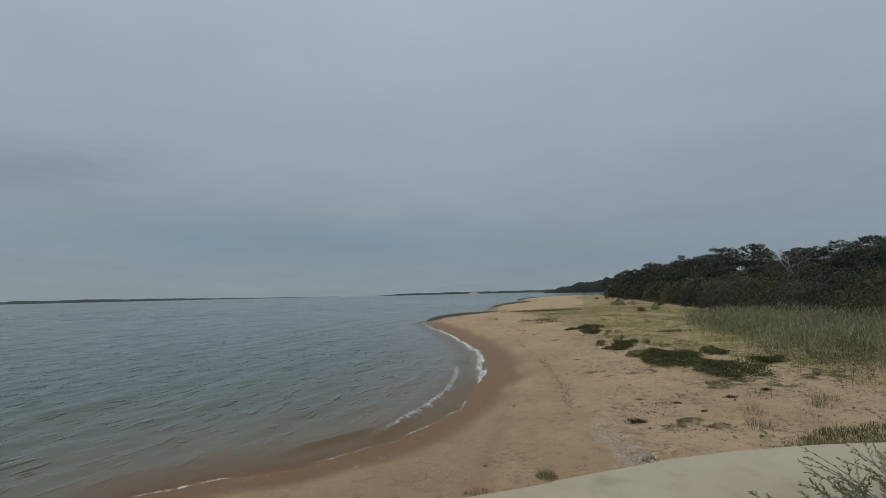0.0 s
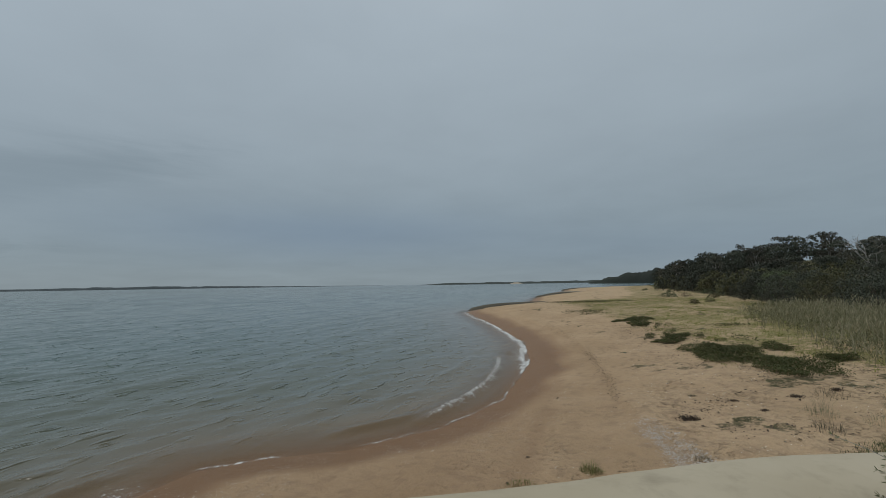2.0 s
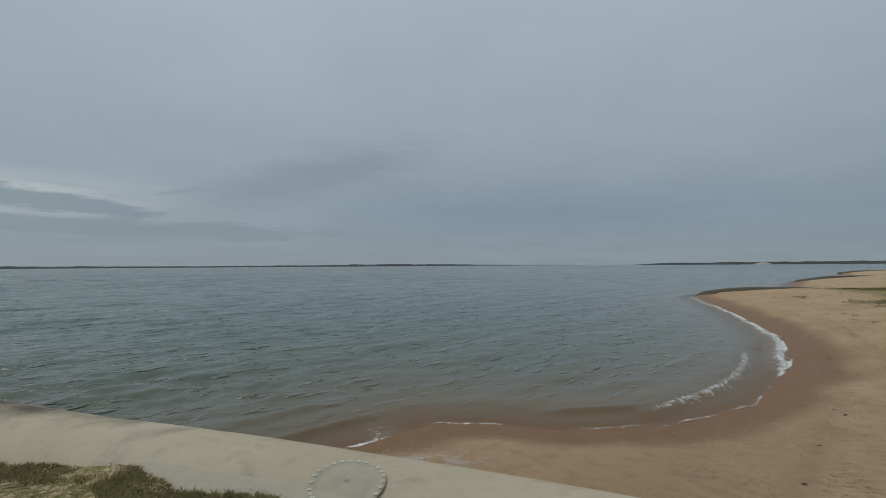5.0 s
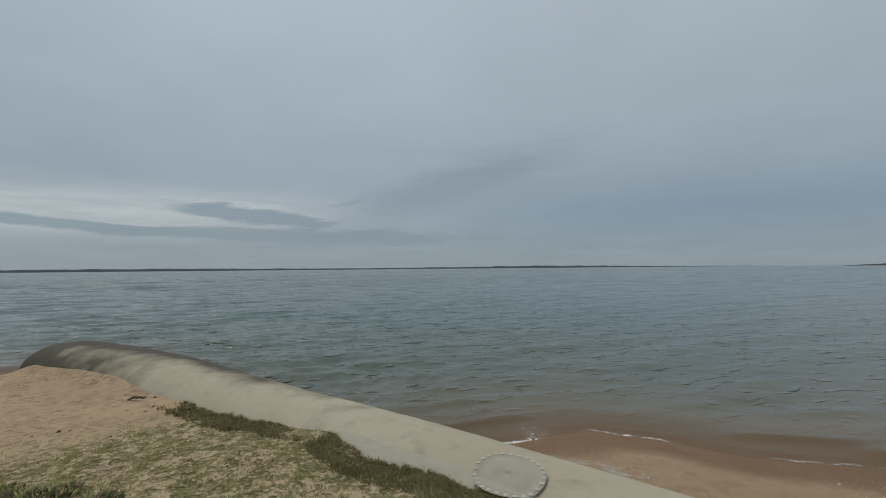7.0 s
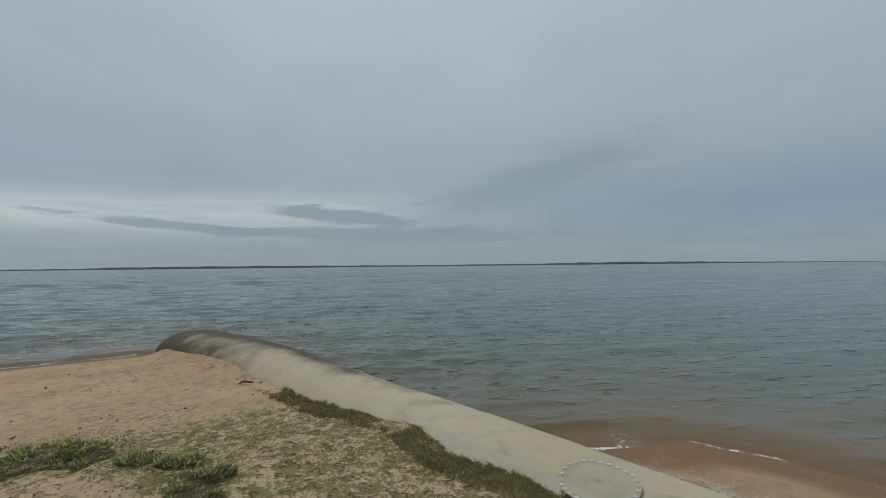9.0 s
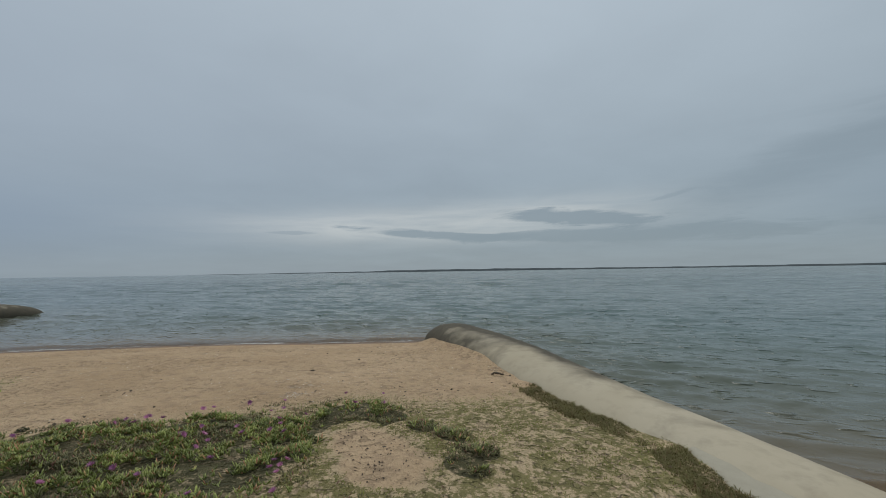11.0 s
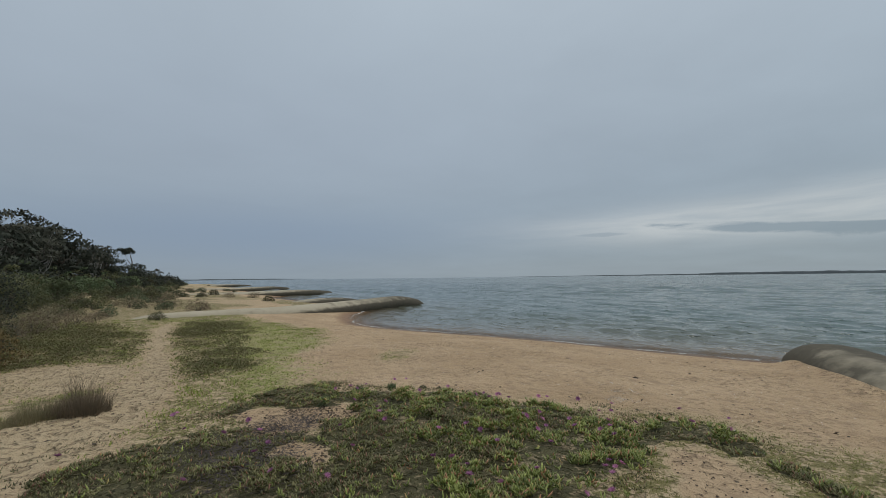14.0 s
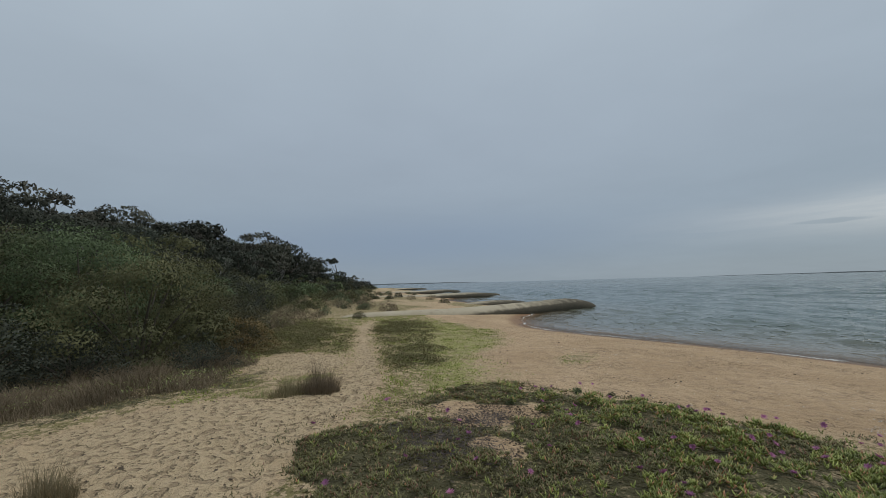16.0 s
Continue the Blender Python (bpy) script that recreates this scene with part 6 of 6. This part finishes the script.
    for px, py in spots:
        e = part("flower", bloom, mat, "magenta daisy-like flower")
        e.matrix_basis = Matrix.Translation((px, py, height(px, py) + 0.12 + 0.04 * r.rand())) @ Euler((r.normal() * 0.4, r.normal() * 0.4, r.rand() * 6)).to_matrix().to_4x4() @ Matrix.Scale(0.85 + 0.45 * r.rand(), 4)
    # outlying sprigs, thinner and redder, on the sand and turf round the mat
    sx, sy = scatter(r, 60000, (-6.2, 0.5, -6.9, 1.2), lambda x, y: smooth(-0.5, -0.05, pigface_mask(x, y)[0]) * (pigface_mask(x, y)[0] < 0.05) * smooth(0.5, 0.62, grain(x, y, 0.4, 115, 2)) * (x > line_x(TURF_SOUTH, y) - 0.1))
    x, y, z = sx, sy, land(sx, sy)[0] + 0.02 * r.rand(len(sx))
    stuff("pigface_sprigs", "scattered reddish sprigs of pigface on sand", "ground cover", *prisms(np.arange(len(sx)), 0.027, 0.005), PIG_DULL)


make_reeds()
make_turf()
make_heath()
make_pigface()
tussock(-0.2, -7.6, 0.7, 0.26, 2200, 60, STRAW_DARK, "brown dry grass tussock beside the sandy path", 0.6)
tussock(-0.62, -7.5, 0.65, 0.44, 2200, 65, STRAW, "taller brown grass tussock beside the sandy path", 0.5)
tussock(0.3, -7.75, 0.6, 0.1, 900, 66, HEATH_LEAF, "low green grass clump beside the sandy path", 0.5)
tussock(1.82, -4.75, 0.42, 0.34, 1300, 61, STRAW_DARK, "small brown grass tussock in the sand")
tussock(1.2, 5.1, 0.24, 0.12, 420, 62, HEATH_LEAF, "small grass tuft at the tube's foot")
tussock(0.4, 4.8, 0.34, 0.06, 380, 63, HEATH_LEAF, "small grass tuft at the tube's foot")
tussock(2.42, 5.2, 0.18, 0.07, 240, 64, STRAW, "small grass tuft at the tube's foot")
for n, (x, y) in enumerate(((4.3, 6.0), (4.7, 6.7), (5.2, 6.2), (5.9, 6.9), (6.4, 7.4), (5.6, 7.7))):
    tussock(x, y, 0.35 + 0.1 * (n % 3), 0.24, 110, 70 + n, REED_LEAF, "thin dry tuft on the upper beach")


# wispy saltbush beside the head of the tube
def make_saltbush(x, y, size, seed):
    """Long thin stems that lean out over the tube, with narrow pale leaves thickest towards the tips."""
    r = np.random.RandomState(seed)
    root = tagged(new("saltbush"), "wispy grey-green saltbush leaning over the tube", "shrub", "saltbushes by the tube")
    root.location = (x, y, height(x, y))
    woods, pts, axes = [], [], []
    for i in range(9):
        tip = np.array([-0.3 + 0.28 * r.normal(), 0.12 + 0.25 * r.normal(), 0.55 + 0.3 * r.rand()]) * size
        line = spline([(0.04 * r.normal(), 0.04 * r.normal(), -0.02), tip * [0.25, 0.25, 0.45] + r.normal(size=3) * 0.02, tip * [0.65, 0.65, 0.8] + r.normal(size=3) * 0.02, tip], 18)
        woods.append(pipe(line, np.linspace(0.005, 0.0014, 18), 4))
        for k in range(4, 18):
            for _ in range(2 + (k > 9) + 2 * (k > 14)):
                pts.append(line[k] + r.normal(size=3) * 0.004)
                axes.append(unit(line[k] - line[k - 1]) + r.normal(size=3) * 0.45)
    part("branch_frame", mesh_of("branch_frame", *joined(woods), PALE_BARK, True), root)
    n = len(pts)
    part("foliage", mesh_of("foliage", *leaves(np.array(pts), np.array(axes), r.normal(size=(n, 3)), 0.022 + 0.018 * r.rand(n), 0.006 + 0.004 * r.rand(n)), SPRIG_LEAF), root)


for n, (x, y, size) in enumerate(((2.62, 3.15, 0.36), (2.8, 3.05, 0.5), (2.98, 3.2, 0.6), (3.15, 3.05, 0.6), (3.3, 3.25, 0.7), (3.5, 3.15, 0.7), (3.7, 3.3, 0.75), (3.1, 2.85, 0.5), (3.45, 2.95, 0.6), (3.95, 3.3, 0.75), (3.8, 3.05, 0.6))):
    make_saltbush(x, y, size, 80 + n)


# ---------------------------------------------------------------- shells, wrack and driftwood
def flakes(r, x, y, z, size, mat, name, label):
    n = len(x)
    a = r.rand(n) * 6.28
    k = size * (0.5 + r.rand(n))
    pts = np.stack([x, y, z + 0.004], 1)
    axis = np.stack([np.cos(a), np.sin(a), 0.25 * r.normal(size=n)], 1)
    face = np.stack([0.35 * r.normal(size=n), 0.35 * r.normal(size=n), np.ones(n)], 1)
    stuff(name, label, "shells" if mat is SHELL else "beach wrack", *leaves(pts, axis, face, k, k * 0.75), mat)


def make_litter():
    r = np.random.RandomState(90)
    xs = [p[0] for p in TUBE_LINE]

    def thick(x, y):
        z, s, f = land(x, y)
        off = y - np.interp(x, xs, [p[1] for p in TUBE_LINE])
        bank = 1.6 * np.exp(-((off - 1.72) / 0.17) ** 2) * smooth(-4.2, -3.7, x) * smooth(-2.2, -2.9, x) * smooth(0.25, 0.5, grain(x, y, 0.3, 133, 2))
        streak = np.exp(-((x - 2.36 - 0.12 * (grain(x, y, 0.5, 120) - 0.5)) / 0.13) ** 2) * smooth(7.2, 5.8, y) * smooth(4.6, 4.9, y) * 2.2
        south = 0.5 * np.clip(2 * oval(x, y, -6.6, -3.0, 0.8, 0.5, 30), 0, 1) * smooth(0.45, 0.65, grain(x, y, 0.3, 130, 2))
        return np.clip(bank + streak + south, 0, 1)

    x, y = scatter(r, 150000, (-4.4, 2.9, 3.2, 7.6), thick)
    sx, sy = scatter(r, 9000, (-7.4, -5.2, -3.8, -1.6), thick)
    x, y = np.concatenate([x, sx]), np.concatenate([y, sy])
    flakes(r, x, y, land(x, y)[0], 0.016, SHELL, "shell_litter", "drift of bleached broken shells on the sand")

    def thin(x, y):
        z, s, f = land(x, y)
        north = f * (0.7 * smooth(0.15, 0.4, s) * smooth(2.6, 1.2, s) * smooth(0.35, 0.6, grain(x, y, 0.7, 126)) * smooth(14, 8, y) + 0.18 * np.exp(-((s - 3.2) / 0.3) ** 2) + 0.3 * smooth(0.2, 1.0, x - line_x(DRIFT_OUTER, y)) * smooth(12, 8, y) * smooth(0.45, 0.6, grain(x, y, 0.9, 121)))
        south = (1 - f) * (0.06 * smooth(0.6, 1.5, s) + 0.2 * np.exp(-((s - 7.6) / 0.7) ** 2) * smooth(0.45, 0.6, grain(x, y, 0.9, 122)))
        return (north + south) * (x < line_x(TURF_SOUTH, y) + 1.0 + 30 * f)

    x, y = scatter(r, 240000, (-15, 7, -20, 16), thin)
    flakes(r, x, y, land(x, y)[0], 0.011, SHELL, "shell_litter", "scattered shell fragments on the beach")

    def dark(x, y):
        z, s, f = land(x, y)
        north = f * (0.35 * smooth(6.8, 8.5, y) * np.exp(-((x - line_x(DRIFT_OUTER, y) + 0.35 * (grain(x, y, 1.3, 63) - 0.5)) / 0.13) ** 2) + 0.12 * np.exp(-((x - line_x(DRIFT_INNER, y) + 0.5 * (grain(x, y, 1.7, 68) - 0.5)) / 0.2) ** 2) + 0.3 * smooth(3, 4.5, s) * smooth(0.5, 0.65, grain(x, y, 0.6, 124)))
        south = (1 - f) * (0.03 * smooth(1, 3, s) + 0.3 * np.exp(-((x - line_x(TURF_SOUTH, y) + 0.3) / 0.4) ** 2) * smooth(0.5, 0.7, grain(x, y, 0.5, 125)))
        return north + south

    x, y = scatter(r, 110000, (-1.5, 7.5, 5.0, 20), lambda x, y: land(x, y)[2] * (0.55 * smooth(6.8, 8.5, y) * np.exp(-((x - line_x(DRIFT_OUTER, y) + 0.35 * (grain(x, y, 1.3, 63) - 0.5)) / 0.09) ** 2) * smooth(0.4, 0.6, grain(x, y, 0.8, 64)) + 0.25 * smooth(3.2, 4.5, land(x, y)[1]) * smooth(0.55, 0.7, grain(x, y, 0.45, 128, 2))))
    flakes(r, x, y, land(x, y)[0], 0.03, WRACK, "wrack", "dark scraps of weed along the drift line")
    x, y = scatter(r, 70000, (-15, 8, -22, 22), dark)
    flakes(r, x, y, land(x, y)[0], 0.045, WRACK, "wrack", "thin line of dark dry wrack and leaf scraps")
    # scraps of dead leaf on the bare patches inside the mat
    x, y = scatter(r, 9000, (-3.6, -1.0, -6.0, -3.6), lambda x, y: (pigface_mask(x, y)[0] < -0.9) * 0.8 * smooth(0.3, 0.7, grain(x, y, 0.3, 127, 2)))
    flakes(r, x, y, land(x, y)[0], 0.03, WRACK, "leaf_litter", "dark dead leaf scraps on a bare sandy patch")
    x, y = scatter(r, 800, (-4.7, -2.8, -2.0, -0.4), lambda x, y: bare_mask(x, y) * 0.7)
    flakes(r, x, y, land(x, y)[0], 0.02, WRACK, "leaf_litter", "dark dead leaf scraps on bare sand by the mat")
    # trodden ground: dark specks of leaf on the sandy path
    x, y = scatter(r, 12000, (-6, 4.5, -12, -2.5), lambda x, y: 0.35 * np.maximum(path_sand(x, y), 0.3 * (x > line_x(TURF_SOUTH, y))))
    flakes(r, x, y, land(x, y)[0], 0.022, WRACK, "leaf_litter", "dry leaf scraps on the trodden sand")


make_litter()


def make_wrack_heap(x, y, size, seed):
    r = np.random.RandomState(seed)
    n = 260
    p = r.normal(size=(n, 3)) * [size, size * 0.6, size * 0.3]
    p[:, 2] = np.abs(p[:, 2])
    ob = new("seaweed_heap", mesh_of("seaweed_heap", *leaves(p, r.normal(size=(n, 3)) * [1, 1, 0.4], r.normal(size=(n, 3)) + [0, 0, 1], np.full(n, size * 0.7), np.full(n, size * 0.2)), WRACK))
    ob.location = (x, y, height(x, y))
    tagged(ob, "small dark heap of dried seaweed on sand", "seaweed", "seaweed heaps", "stuff")


for n, (x, y, size) in enumerate(((2.98, 6.75, 0.075), (4.0, 7.5, 0.035), (3.55, 7.9, 0.03), (4.1, 6.9, 0.03), (5.0, 7.6, 0.05), (5.9, 8.0, 0.05), (-8.2, -3.3, 0.03), (-3.0, -6.9, 0.04))):
    make_wrack_heap(x, y, size, 130 + n)


def make_driftwood(x, y, turn, long, thick, seed, label):
    r = np.random.RandomState(seed)
    line = spline([(-long / 2, 0, 0.02), (-long / 6, 0.03, 0.05), (long / 5, -0.02, 0.045), (long / 2, 0.03, 0.03)], 16)
    line[:, 1:] += r.normal(size=(16, 2)) * 0.006
    pieces = [pipe(line, thick * (0.6 + 0.5 * np.sin(np.linspace(0.3, 2.8, 16))) * np.minimum(1, np.minimum(np.arange(16) + 0.3, 15.3 - np.arange(16)) * 0.7), 7)]
    ob = new("driftwood", mesh_of("driftwood", *joined(pieces), DRIFT, True))
    ob.matrix_basis = Matrix.Translation((x, y, height(x, y))) @ Matrix.Rotation(radians(turn), 4, "Z")
    tagged(ob, label, "driftwood", "driftwood on the beach")


make_driftwood(-7.75, 0.25, 70, 0.24, 0.017, 1, "dark driftwood stick on sand by the tube")
make_driftwood(-6.6, 1.15, 40, 0.16, 0.03, 2, "short dark piece of driftwood at the turf's edge")
